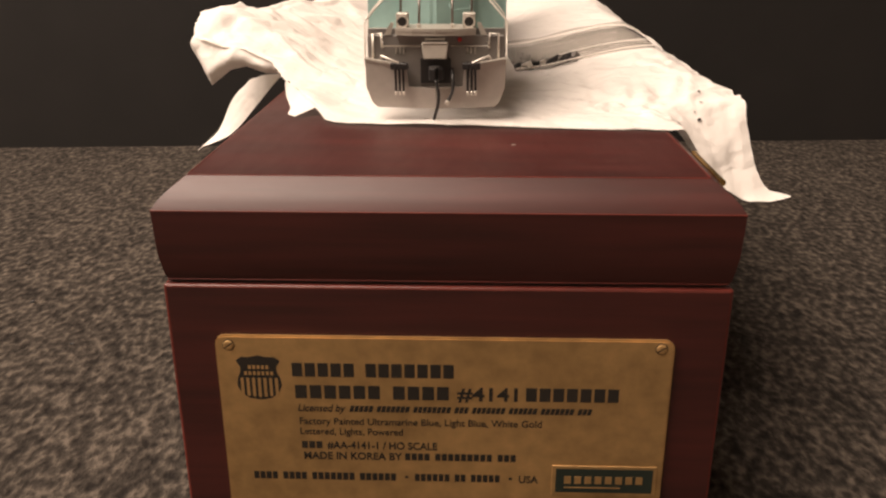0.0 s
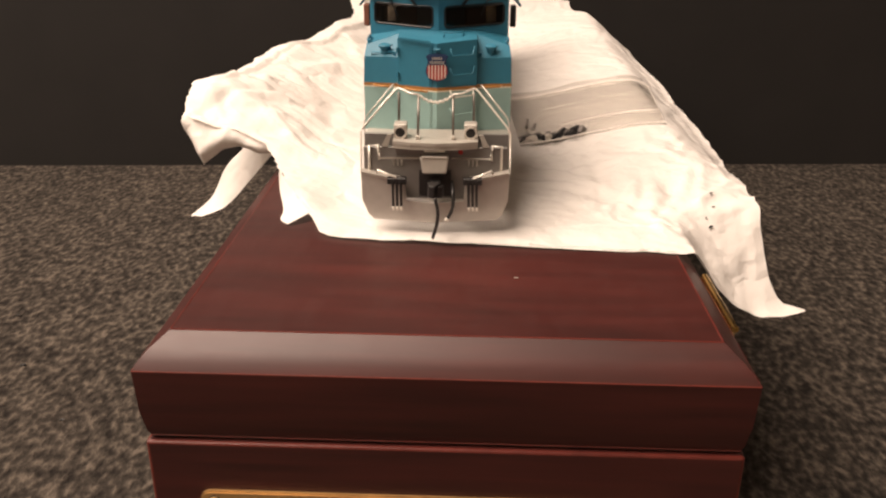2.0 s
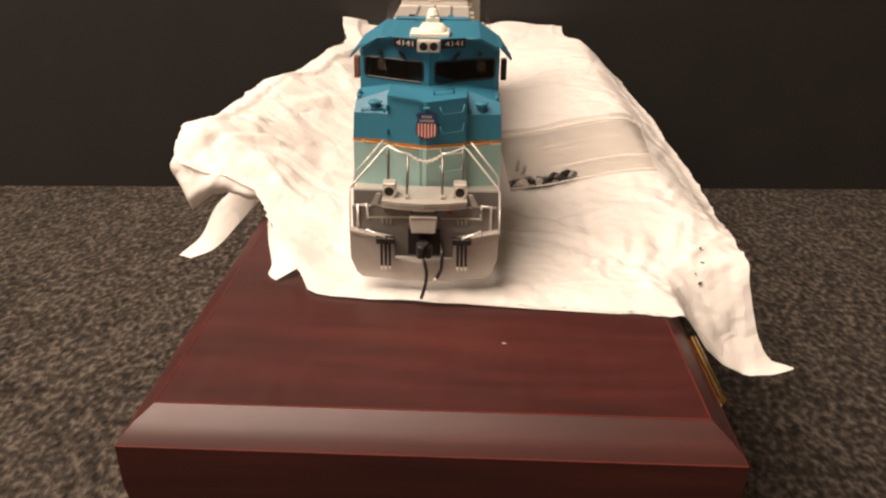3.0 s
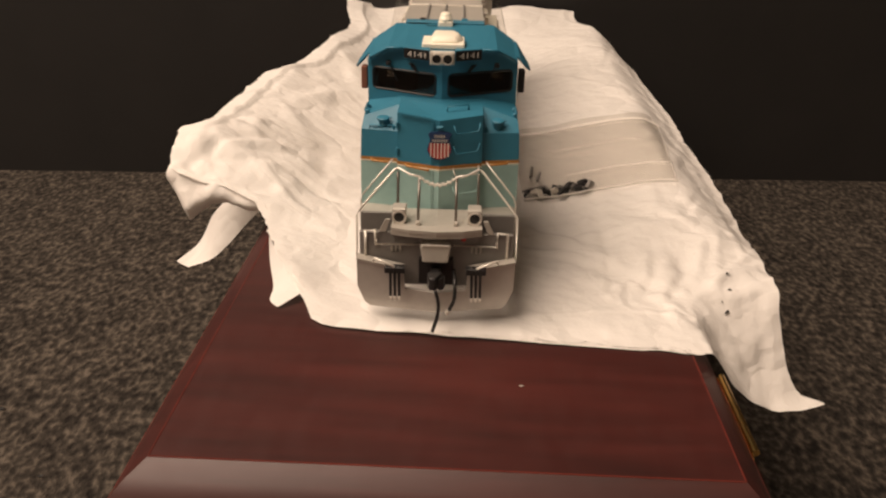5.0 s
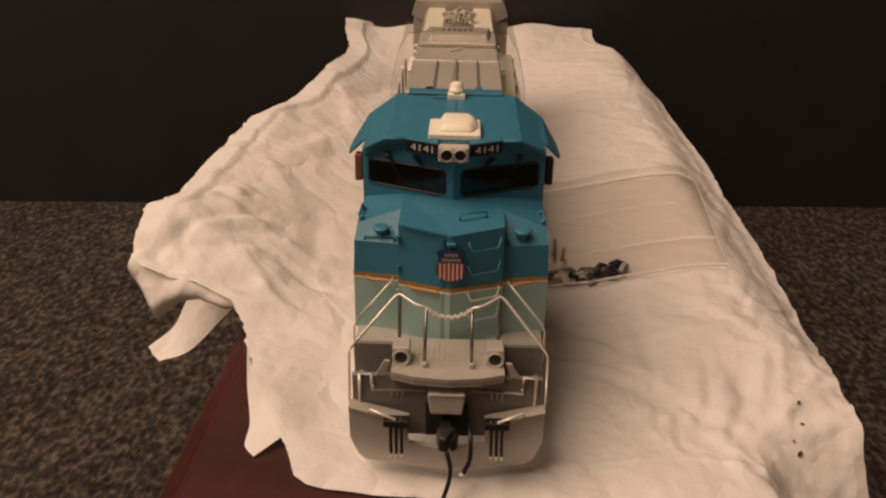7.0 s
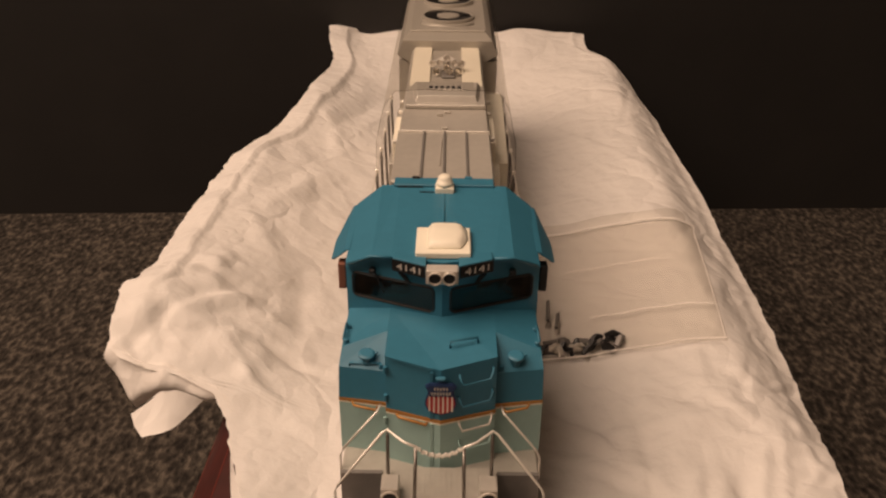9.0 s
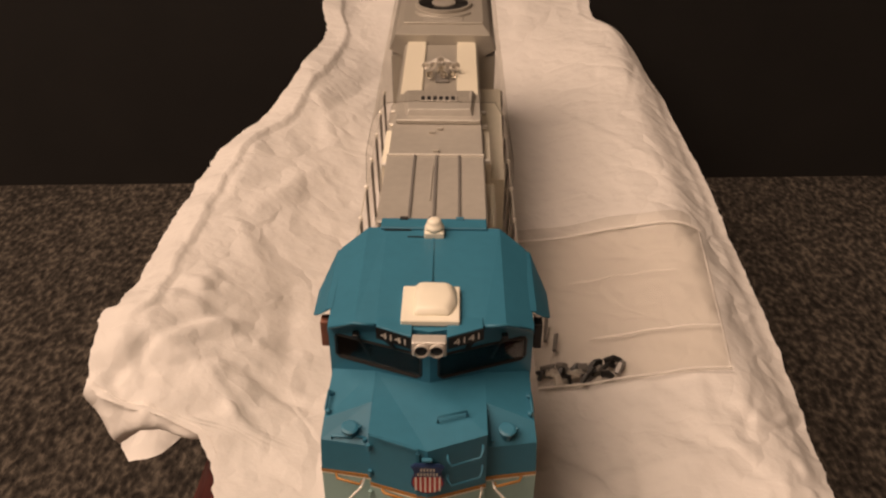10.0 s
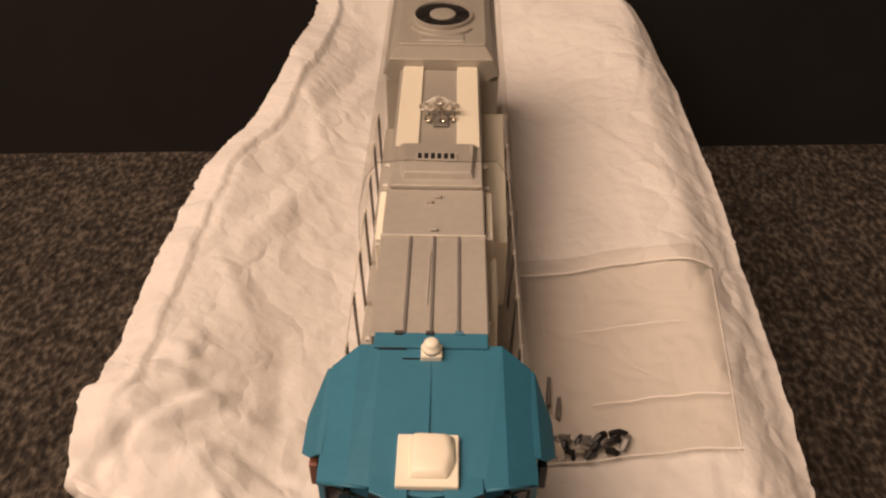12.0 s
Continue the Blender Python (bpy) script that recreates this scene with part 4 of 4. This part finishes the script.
part("cab_lower", block(bmesh.new(), -18.6, 18.6, 38.6, 62.5, 18.3, 29.6), PALE, cab, "pale aqua lower cab side")
part("console", hull(bmesh.new(), [(4, 40, 31.5), (15, 40, 31.5), (4, 40, 42.5), (15, 40, 42.5), (5, 46, 31.5), (14, 46, 31.5), (6, 44, 41), (14, 44, 41)], 0.2), SEATRED, cab)
for s in (-1, 1):
    seat = part("seat", block(bmesh.new(), s * 10 - 3, s * 10 + 3, 50, 56, 36, 38, 0.5, 2), BROWN, cab)
    part("seat_back", block(bmesh.new(), s * 10 - 3, s * 10 + 3, 55, 57, 38, 45, 0.5, 2), SEATRED, seat)
# roof
bm = bmesh.new()
RF = [(0, 32.3, 53.9), (9.5, 34.2, 54.0), (13.3, 34.9, 53.6), (18.5, 37.4, 50.4)]
RB = [(0, 65.0, 54.6), (9.5, 65.0, 54.6), (13.3, 65.0, 54.5), (18.6, 62.4, 51.2)]
top = [(-x, y, z) for x, y, z in RF[:0:-1]] + RF
back = [(-x, y, z) for x, y, z in RB[:0:-1]] + RB
vt = [[bm.verts.new((x, y, z)) for x, y, z in row] for row in (top, back)]
vl = [[bm.verts.new((x, y, z - 0.9)) for x, y, z in row] for row in (top, back)]
for k in range(6):
    bm.faces.new((vt[0][k], vt[0][k + 1], vt[1][k + 1], vt[1][k]))
    bm.faces.new((vl[0][k], vl[1][k], vl[1][k + 1], vl[0][k + 1]))
    bm.faces.new((vt[0][k], vl[0][k], vl[0][k + 1], vt[0][k + 1]))
    bm.faces.new((vt[1][k], vt[1][k + 1], vl[1][k + 1], vl[1][k]))
for k in (0, 6):
    bm.faces.new((vt[0][k], vt[1][k], vl[1][k], vl[0][k]))
roof = part("cab_roof", bm, BLUE, loco, "medium blue faceted cab roof")
part("roof_seam", block(bmesh.new(), -0.1, 0.1, 44.5, 61, 54.2, 54.66), BLUE, roof)
part("roof_cap", block(bmesh.new(), -10.8, 10.7, 63.9, 67.7, 50, 55.2, 0.2), BLUE, roof)
for x in (-6.2, -0.3, 5.2):
    part("lifting_eye", turned(bmesh.new(), (x - 0.8, 67.4, 55.2), (1, 0, 0), ((0, 0.5), (1.6, 0.5)), 8), BLACK if x < 0 else BLUE, roof)
part("roof_line", block(bmesh.new(), -10.0, -4.6, 63.6, 63.9, 54.6, 54.8), BLACK, roof)
part("roof_line", block(bmesh.new(), -5.2, -2.0, 61.3, 61.6, 54.5, 54.68), BLACK, roof)
for s in (-1, 1):
    wire("rain_gutter", [(s * 18.0, 36.9, 50.9), (s * 13.4, 34.5, 53.9), (s * 9.6, 33.8, 54.1)], 0.3, BLUE, roof)
    awn = hull(bmesh.new(), [(s * a, b, c) for a, b, c in ((18.2, 42.6, 50.9), (18.2, 62.0, 51.3), (19.4, 43.0, 50.4), (19.4, 62.0, 50.8))] + [(s * a, b, c) for a, b, c in ((19.6, 61.0, 49.8), (22.4, 53.4, 46.9), (22.4, 45.6, 46.9), (20.5, 43.2, 49.0), (21.9, 53.2, 46.6), (21.9, 45.8, 46.6))], 0.0)
    part("awning", awn, BLUE, roof, "blue awning over the cab side window")
    part("wind_deflector", block(bmesh.new(), s * 20.0 - 0.8, s * 20.0 + 0.8, 42.8, 45.4, 41.6, 47.4, 0.3, 2), BROWN if s < 0 else BLACK, cab, "small upright wind deflector beside the cab window")
    # number board
    hb = hull(bmesh.new(), [(s * a, b, c) for a, b, c in ((3.0, 30.2, 51.7), (3.0, 30.2, 54.5), (9.2, 33.0, 51.7), (9.2, 33.0, 54.5), (3.0, 36, 51.7), (3.0, 36, 54.3), (9.2, 36, 51.7), (9.2, 36, 54.3))], 0.15)
    hb = part("number_board", hb, BLUE, roof)
    p, q = (Vector((-9.3, 32.95, 0)), Vector((-3.1, 30.15, 0))) if s < 0 else (Vector((3.1, 30.15, 0)), Vector((9.3, 32.95, 0)))
    d = (q - p).normalized()
    nrm = Vector((d.y, -d.x, 0))
    face = bmesh.new()
    prism(face, [(0.1, 52.0), (6.8, 52.0), (6.8, 54.35), (0.1, 54.35)], 0.05, 0.22, lambda a, z, n: p + d * a + nrm * n + Vector((0, 0, z)))
    part("board_face", face, BLACK, hb)
    base = p + d * 1.0 + nrm * 0.26 + Vector((0, 0, 52.5))
    m = Matrix((( d.x, 0, nrm.x, base.x), (d.y, 0, nrm.y, base.y), (0, 1, 0, base.z), (0, 0, 0, 1)))
    lettering("board_number", "4141", 1.9, None, WHITE, hb, deep=0.03, m=m, bold=0.0, fit_width=4.9)
    wire("wiper", [(s * 13.0, 36.0, 50.4), (s * 12.4, 35.9, 48.4), (s * 11.0, 35.6, 45.6)], 0.16, BLACK, cab, sides=5)
    part("wiper_motor", hull(bmesh.new(), [(s * 8.4, 34.7, 50.2), (s * 7.2, 34.3, 50.2), (s * 8.2, 35.6, 50.2), (s * 7.2, 35.4, 50.2), (s * 6.6, 34.1, 48.3), (s * 5.8, 33.8, 48.3), (s * 6.4, 34.9, 48.3)], 0.1), BLACK, cab)
    part("sun_visor", block(bmesh.new(), s * 9.0 - 6.5, s * 9.0 + 6.5, 39.5, 40.1, 47.6, 48.3), CREAM, cab, "cream sun visor inside the cab")
    part("wiper_motor", block(bmesh.new(), s * 13.3 - 0.6, s * 13.3 + 0.6, 35.4, 37.0, 49.4, 50.4, 0.2), BLACK, cab)
bm = block(bmesh.new(), -2.95, 2.95, 28.9, 31.4, 51.2, 54.2, 0.3, 2)
head = part("headlight", bm, BRIGHT, roof, "bright twin headlight housing")
for x in (-1.3, 1.3):
    part("bezel", turned(bmesh.new(), (x, 29.6, 52.7), (0, -1, 0), ((0, 1.25), (1.3, 1.3), (1.3, 1.12), (0.8, 1.05)), 18), BRIGHT, head)
    part("lens", turned(bmesh.new(), (x, 28.85, 52.7), (0, -1, 0), ((0, 1.08), (0.2, 1.0), (0.3, 0.3)), 14), BLACK, head)
bm = block(bmesh.new(), -5.05, 5.2, 33.6, 43.9, 54.0, 55.3, 0.2)
antenna = part("antenna_base", bm, CREAM, roof, "cream antenna housing on the cab roof")
hump = hull(bmesh.new(), [(-3.2, 43.7, 55.2), (4.8, 43.5, 55.2), (-3.0, 34.8, 55.2), (3.8, 34.8, 55.2), (5.0, 38.2, 55.2), (-2.0, 43.0, 57.0), (2.9, 42.8, 57.0), (-2.4, 35.9, 56.6), (2.7, 35.9, 56.6), (3.9, 39, 56.6)], 0.5)
part("antenna_dome", hump, CREAM, antenna, smooth=True)
bm = block(bmesh.new(), -1.85, 2.1, 61.0, 64.4, 54.3, 55.7, 0.2)
beacon = part("beacon_base", bm, CREAM, roof, "cream roof beacon")
part("beacon_dome", turned(bmesh.new(), (0.1, 62.8, 55.6), (0, 0, 1), ((0, 1.75), (1.0, 1.75), (1.05, 1.5), (1.9, 1.45), (2.3, 1.1), (2.5, 0.5)), 20), CREAM, beacon, smooth=True)

# long hood
hood = part("hood_front", block(bmesh.new(), -11.9, 11.0, 67.6, 97.2, 18.3, 54.4, 0.35), SILVER, loco, "silver-grey long hood")
for x in (-5.3, -0.2, 5.1):
    part("roof_rib", block(bmesh.new(), x - 0.32, x + 0.32, 68, 97, 54.3, 54.8, 0.1), GREYDARK, hood)
part("roof_wire", tube(bmesh.new(), [(-1.2, 76, 54.55), (-1.0, 86, 54.6), (-0.9, 92, 54.55)], 0.14, 5), SILVER, hood)
for x, u in ((-12.3, 97.4), (-12.2, 127.6), (11.4, 127.8), (11.6, 99.8), (11.4, 119.0), (-12.2, 119.4), (-12.0, 69)):
    part("hood_fitting", block(bmesh.new(), x - 0.9, x + 0.9, u - 0.45, u + 0.45, 51.2, 52.2, 0.2), WHITE, hood)
part("hood_seam", block(bmesh.new(), -11.9, 11.0, 97.2, 97.7, 50, 54.75, 0.1), WHITE, hood)
hood2 = part("hood_middle", block(bmesh.new(), -11.6, 10.9, 97.7, 172, 18.3, 54.2, 0.35), SILVER, loco, "silver-grey middle hood")
for x, u in ((-0.4, 99.5), (-1.6, 109.6), (0.3, 111.5)):
    part("lifting_eye", block(bmesh.new(), x - 0.8, x + 0.8, u - 0.4, u + 0.5, 54.2, 55.0, 0.15), SILVER, hood2)
vent = part("vent_base", block(bmesh.new(), -10.9, 10.6, 114.6, 131, 54.2, 55.5, 0.25), SILVER, hood2)
part("vent_cover", hull(bmesh.new(), [(-8.4, 117, 55.4), (8.5, 117, 55.4), (-10, 130.5, 55.4), (9.8, 130.5, 55.4), (-7.8, 118, 57.0), (7.9, 118, 57.0), (-8.6, 130.0, 57.0), (8.6, 130.0, 57.0)], 0.2), SILVER, vent)
part("vent_grille", block(bmesh.new(), -5.2, 4.6, 122.4, 125.8, 57.0, 57.3, 0.1), SILVER, vent)
for k in range(6):
    x = -4.3 + k * 1.55
    part("vent_slot", block(bmesh.new(), x - 0.5, x + 0.5, 122.9, 125.2, 57.1, 57.36), BLACK, vent)
for a, b in ((-10.7, -4.9), (4.5, 10.3)):
    part("roof_panel", block(bmesh.new(), a, b, 132.0, 174.0, 54.2, 54.9, 0.2), CREAM, hood2, "cream panel on the hood roof")
horn = part("horn", turned(bmesh.new(), (-0.1, 149, 54.2), (0, 0, 1), ((0, 1.2), (2.2, 0.8), (3.4, 0.8)), 12), CHROME, hood2, "chrome three-chime air horn")
for x, u, z in ((-3.9, 148.6, 57.2), (-2.0, 148.0, 57.6), (-0.1, 149.4, 58.6), (1.9, 148.0, 57.6), (3.7, 148.6, 57.2)):
    part("trumpet", turned(bmesh.new(), (x, u, z), (0.06 * x, -1, 0.06), ((0, 0.4), (0.8, 0.45), (1.8, 0.75), (2.3, 1.15), (2.4, 0.85), (1.9, 0.5)), 12), BRIGHT, horn)
for x, u, z in ((-2.6, 145.6, 55.9), (0.6, 145.0, 56.2), (2.8, 146.2, 55.8)):
    part("trumpet", turned(bmesh.new(), (x, u, z), (0.1 * x, -1, -0.05), ((0, 0.4), (0.8, 0.45), (1.8, 0.75), (2.3, 1.15), (2.4, 0.85), (1.9, 0.5)), 12), CHROME, horn)
part("horn_bracket", hull(bmesh.new(), [(-4.4, 148.2, 56.6), (4.2, 148.2, 56.6), (-4.4, 149.8, 56.6), (4.2, 149.8, 56.6), (-4.0, 148.4, 57.5), (3.8, 148.4, 57.5), (-1.2, 149.6, 58.7), (1.0, 149.6, 58.7)], 0.2), SILVER, horn)
# low dark block that paints the horn's shadow on the roof
part("horn_shade", block(bmesh.new(), -1.6, 2.4, 141.5, 147.5, 54.2, 55.0, 0.3), GREYDARK, hood2)
# side details of the hood
for s in (-1, 1):
    x = 11.3 if s > 0 else -12.0
    part("side_door", block(bmesh.new(), min(x, x + s * 1.6), max(x, x + s * 1.6), 100.8, 118.6, 36, 50.6, 0.2), CREAM, hood2, "cream side door")
part("filter_box", hull(bmesh.new(), [(10.8, 80.8, 34), (13.8, 80.8, 34), (10.8, 104, 34), (14.0, 104, 34), (10.8, 80.8, 45), (13.2, 81.2, 45), (10.8, 104, 45), (13.8, 101, 45), (13.9, 92, 44)], 0.3), CREAM, hood)
# added cream block in place of the brightly lit walkway and film
part("bright_strip_block", hull(bmesh.new(), [(11.0, 113.5, 18.3), (17.2, 113.5, 18.3), (11.0, 113.5, 39.5), (17.2, 113.5, 39.5), (11.0, 173, 18.3), (18.4, 173, 18.3), (11.0, 173, 39.5), (18.4, 173, 39.5)], 0.3), CREAM, loco, "cream block added for the bright walkway and film beside the hood")
part("air_duct", block(bmesh.new(), -16.5, -11.6, 125, 173, 18.3, 34, 0.3), SILVER, loco)
for k in range(12):
    for s in (-1, 1):
        x = 11.0 if s > 0 else -11.9
        part("hood_door", block(bmesh.new(), min(x, x + s * 0.35), max(x, x + s * 0.35), 70 + k * 8.2, 77.4 + k * 8.2, 21, 33, 0.1), SILVER, hood)
# flared radiator end
rad = hull(bmesh.new(), both([(12.0, 172.2, 50.0), (16.6, 172.4, 52.5), (14.6, 172.6, 57.2), (12.0, 246, 50), (16.6, 246, 52.5), (14.6, 246, 57.2), (12.6, 177.4, 58.6), (12.6, 244, 58.6)]), 0.2)
radiator = part("radiator", rad, SILVER, loco, "silver flared radiator section")
part("radiator_body", block(bmesh.new(), -16.0, 16.4, 173, 248, 18.3, 50.5, 0.3), SILVER, radiator)
for u in (197.0, 221.5):
    fan = part("fan_housing", turned(bmesh.new(), (0, u, 58.4), (0, 0, 1), ((0, 9.2), (1.3, 9.0), (1.4, 8.4), (0.7, 8.2)), 32), SILVER, radiator)
    part("fan_grille", turned(bmesh.new(), (0, u, 58.8), (0, 0, 1), ((0, 8.2), (0.5, 8.1), (0.55, 4.2)), 32), BLACK, fan, "black cooling fan grille")
    part("fan_hub", turned(bmesh.new(), (0, u, 59.2), (0, 0, 1), ((0, 4.0), (0.5, 3.9), (0.7, 3.0), (0.75, 1.0)), 24), SILVER, fan)
    for k in range(10):
        a = 2 * math.pi * k / 10
        part("fan_blade", tube(bmesh.new(), [(4 * math.cos(a), u + 4 * math.sin(a), 59.4), (8.1 * math.cos(a + 0.3), u + 8.1 * math.sin(a + 0.3), 59.4)], 0.16, 5), BLACK, fan)
part("radiator_ledge", block(bmesh.new(), -12.4, 12.4, 178, 180, 58.4, 59.2, 0.2), SILVER, radiator)
# silver arc modelled for the bright reflection in the sleeve
glint_arc = [(9.6 * math.cos(radians(k)), 193.5 + 9.6 * math.sin(radians(k)), 58.7) for k in range(205, 340, 9)]
part("sleeve_glint", tube(bmesh.new(), glint_arc, 0.7, 6), SILVER, radiator)
part("radiator_hatch", block(bmesh.new(), -6.5, 6.5, 180.6, 184.6, 58.4, 59.0, 0.3), SILVER, radiator)
# side handrails
for s in (-1, 1):
    for k in range(8):
        u = 66.3 + k * 15.65
        wire("stanchion", [(s * 18.3, u, 14.5), (s * 18.8, u, 30), (s * 18.9, u, 36.6)], 0.42, STEEL)
        part("rail_knob", turned(bmesh.new(), (s * 18.9, u, 36.2), (0, 0, 1), ((0, 0.5), (0.9, 0.55), (1.2, 0.3)), 8), WHITE, loco)
    wire("handrail", [(s * 19.0, 64.5, 26), (s * 19.0, 65.0, 35.6)] + [(s * 19.0, 66.3 + k * 15.65, 36.8) for k in range(8)] + [(s * 19.0, 177, 36.4), (s * 18.8, 178, 24)], 0.2, WHITE)


# clear protective sleeve drawn over the rear half
SECTION = [(-19.8, 15), (-20.0, 30), (-19.6, 42), (-17.4, 54), (-14.2, 59.9), (-6, 60.4), (6, 60.4), (14.2, 59.9), (17.4, 54), (19.6, 42), (20.0, 30), (19.8, 15)]
bm = bmesh.new()
rings = []
for k in range(29):
    u = 122 + k * 4.8
    low = 3.2 * (1 - ease(150, 172, u))
    rings.append([bm.verts.new((x * (1 + 0.02 * noise.noise((k * 0.4, i * 0.7, 1.0))), u + 2.0 * noise.noise((i * 0.6, k * 0.1, 4.0)), z - low * ease(44, 58, z) + 0.5 * noise.noise((k * 0.5, i * 0.9, 6.0)))) for i, (x, z) in enumerate(SECTION)])
for p, q in zip(rings, rings[1:]):
    for i in range(len(SECTION) - 1):
        bm.faces.new((p[i], p[i + 1], q[i + 1], q[i]))
sleeve = tagged(part("plastic_sleeve", bm, SLEEVE, None, smooth=True), "clear plastic sleeve round the rear of the model", "plastic sleeve")
sleeve.matrix_world = loco.matrix_world.copy()
sleeve.visible_shadow = False
rim = [(x * 1.003, 122.3 + 2.0 * noise.noise((i * 0.6, 0.0, 4.0)), z - 3.2 * ease(44, 58, z) + 0.1) for i, (x, z) in enumerate(SECTION)]
part("sleeve_edge", tube(bmesh.new(), rim, 0.1, 5), POLY, sleeve, "clear cut edge of the sleeve")


# ---- spare parts in a clear bag on the paper ----
def on_paper(v, u, lift):
    """A place on the sheet from the locomotive's own axes."""
    w = loco.matrix_world @ Vector((v / 1000, u / 1000, 0))
    return Vector((w.x * 1000, w.y * 1000, LIDTOP + 0.9 + paper_rise(w.x * 1000, w.y * 1000) + lift))


def bag_point(a, b, lift):
    """a runs across the bag, b along it, each from 0 to 1."""
    v0, v1 = 26.0 - 1.5 * b, 73.4 + 8.6 * b
    return on_paper(v0 + (v1 - v0) * a, 78.6 + 69.6 * b, lift)


bm = bmesh.new()
NA, NB = 28, 34
grids = []
for side in (0, 1):
    g = [[bm.verts.new(bag_point(i / NA, j / NB, 0.5 + side * (0.35 + 2.2 * math.sin(math.pi * i / NA) ** 0.6 * math.sin(math.pi * min(1, j / NB * 1.02)) ** 0.7 * (0.45 + 0.55 * noise.noise((i * 0.25, j * 0.25, 2.0)) ** 2 + 0.5 * ease(0.5, 0.1, i / NA) * ease(0.45, 0.1, j / NB)))))
          for i in range(NA + 1)] for j in range(NB + 1)]
    for j in range(NB):
        for i in range(NA):
            bm.faces.new((g[j][i], g[j][i + 1], g[j + 1][i + 1], g[j + 1][i]))
    grids.append(g)
bag = tagged(part("parts_bag", bm, POLY, None, smooth=True), "clear plastic zip bag holding loose detail parts on tissue", "plastic bag")
bag.visible_shadow = False
for b, a0, a1, r in ((0.005, 0.0, 1.0, 0.22), (0.985, 0.0, 1.0, 0.3), (0.62, 0.22, 0.80, 0.14), (0.245, 0.3, 0.97, 0.2)):
    part("seal", tube(bmesh.new(), [bag_point(a0 + (a1 - a0) * k / 20, b + 0.003 * math.sin(k * 0.9), 1.5) for k in range(21)], r, 6), POLYSEAL, bag, "whitish welded seam")
part("seal", tube(bmesh.new(), [bag_point(0.985, k / 20, 1.3) for k in range(21)], 0.12, 6), POLYSEAL, bag)
strip = bmesh.new()
edge_a, edge_b = ([strip.verts.new(bag_point(k / 20, b, 1.2 + 0.5 * (b > 1) + 0.3 * math.sin(k * 0.8))) for k in range(20)] for b in (0.99, 1.075))
for k in range(19):
    strip.faces.new((edge_a[k], edge_a[k + 1], edge_b[k + 1], edge_b[k]))
strip = part("zip_strip", strip, POLY_LIP, bag, "doubled plastic lip above the zip", smooth=True)
strip.visible_shadow = False
pr = random.Random(3)
for k in range(18):
    v, u = 27.5 + k * 1.1 + pr.uniform(-0.8, 0.8), 83.5 + 2.2 * math.sin(k * 1.7) + pr.uniform(-1, 1)
    c = on_paper(v, u, 1.9)
    bm = bmesh.new()
    a = pr.uniform(0, 3.1)
    dx, dy = math.cos(a), math.sin(a)
    L1 = pr.uniform(1.2, 2.4)
    tube(bm, [(c.x - dx * L1, c.y - dy * L1, c.z - 0.6), (c.x, c.y, c.z + pr.uniform(0.2, 0.8)), (c.x + dx * L1, c.y + dy * L1, c.z - 0.4)], pr.uniform(0.5, 1.0), 6)
    hull(bm, [(c.x + pr.uniform(-1.8, 1.8), c.y + pr.uniform(-1.6, 1.6), c.z + pr.uniform(-1.0, 0.8)) for _ in range(9)], 0.0)
    # three castings are bright silver to paint glints among the dark ones
    metal = k in (2, 3, 7)
    tagged(part("detail_part", bm, BRIGHT if metal else GREYDARK if k % 4 == 1 else BLACK), "small metal detail casting inside the bag, bright to paint a glint" if metal else "small dark detail casting inside the bag", "model part", group="loose detail parts in the bag")
for v, u, l in ((29, 96, 9), (31, 92, 6)):
    c, d = on_paper(v, u, 2.4), on_paper(v + 1.0, u + l, 2.8)
    tagged(part("detail_rod", tube(bmesh.new(), [c, d], 0.6, 6), GREYDARK), "thin grey detail rod inside the bag", "model part", group="loose detail parts in the bag")

# dust specks and dark crumbs on the sheet and the lid
for v, w, mm, mt in ((87.6, 251.0, 0.7, BLACK), (86.4, 246.0, 0.9, BLACK), (87.9, 255.2, 0.55, BLACK), (85.2, 247.6, 0.5, BLACK)):
    bm = hull(bmesh.new(), [(v + pr.uniform(-mm, mm), w + pr.uniform(-mm, mm), paper_z(v, w) + 0.3 + pr.uniform(-0.3, 0.5) * mm) for _ in range(8)])
    tagged(part("crumb", bm, mt), "tiny dark crumb lying on the tissue paper", "crumb", group="crumbs on the paper")
bm = hull(bmesh.new(), [(33 + pr.uniform(-0.6, 0.6), 206 + pr.uniform(-0.35, 0.35), LIDTOP + pr.uniform(0, 0.3)) for _ in range(8)])
tagged(part("lint", bm, SILVER), "tiny pale lint speck on the box lid", "lint")
for x, y, r in ((-149.5, 311.7, 1.6), (-118, 276, 1.1), (-172, 352, 1.3)):
    bm = hull(bmesh.new(), [(x + pr.uniform(-r, r), y + pr.uniform(-r, r) * 0.7, FLOOR + 0.3 + pr.uniform(-0.2, 0.8)) for _ in range(9)])
    tagged(part("carpet_crumb", bm, BLACK), "small dark crumb caught in the carpet", "crumb", group="crumbs on the carpet")
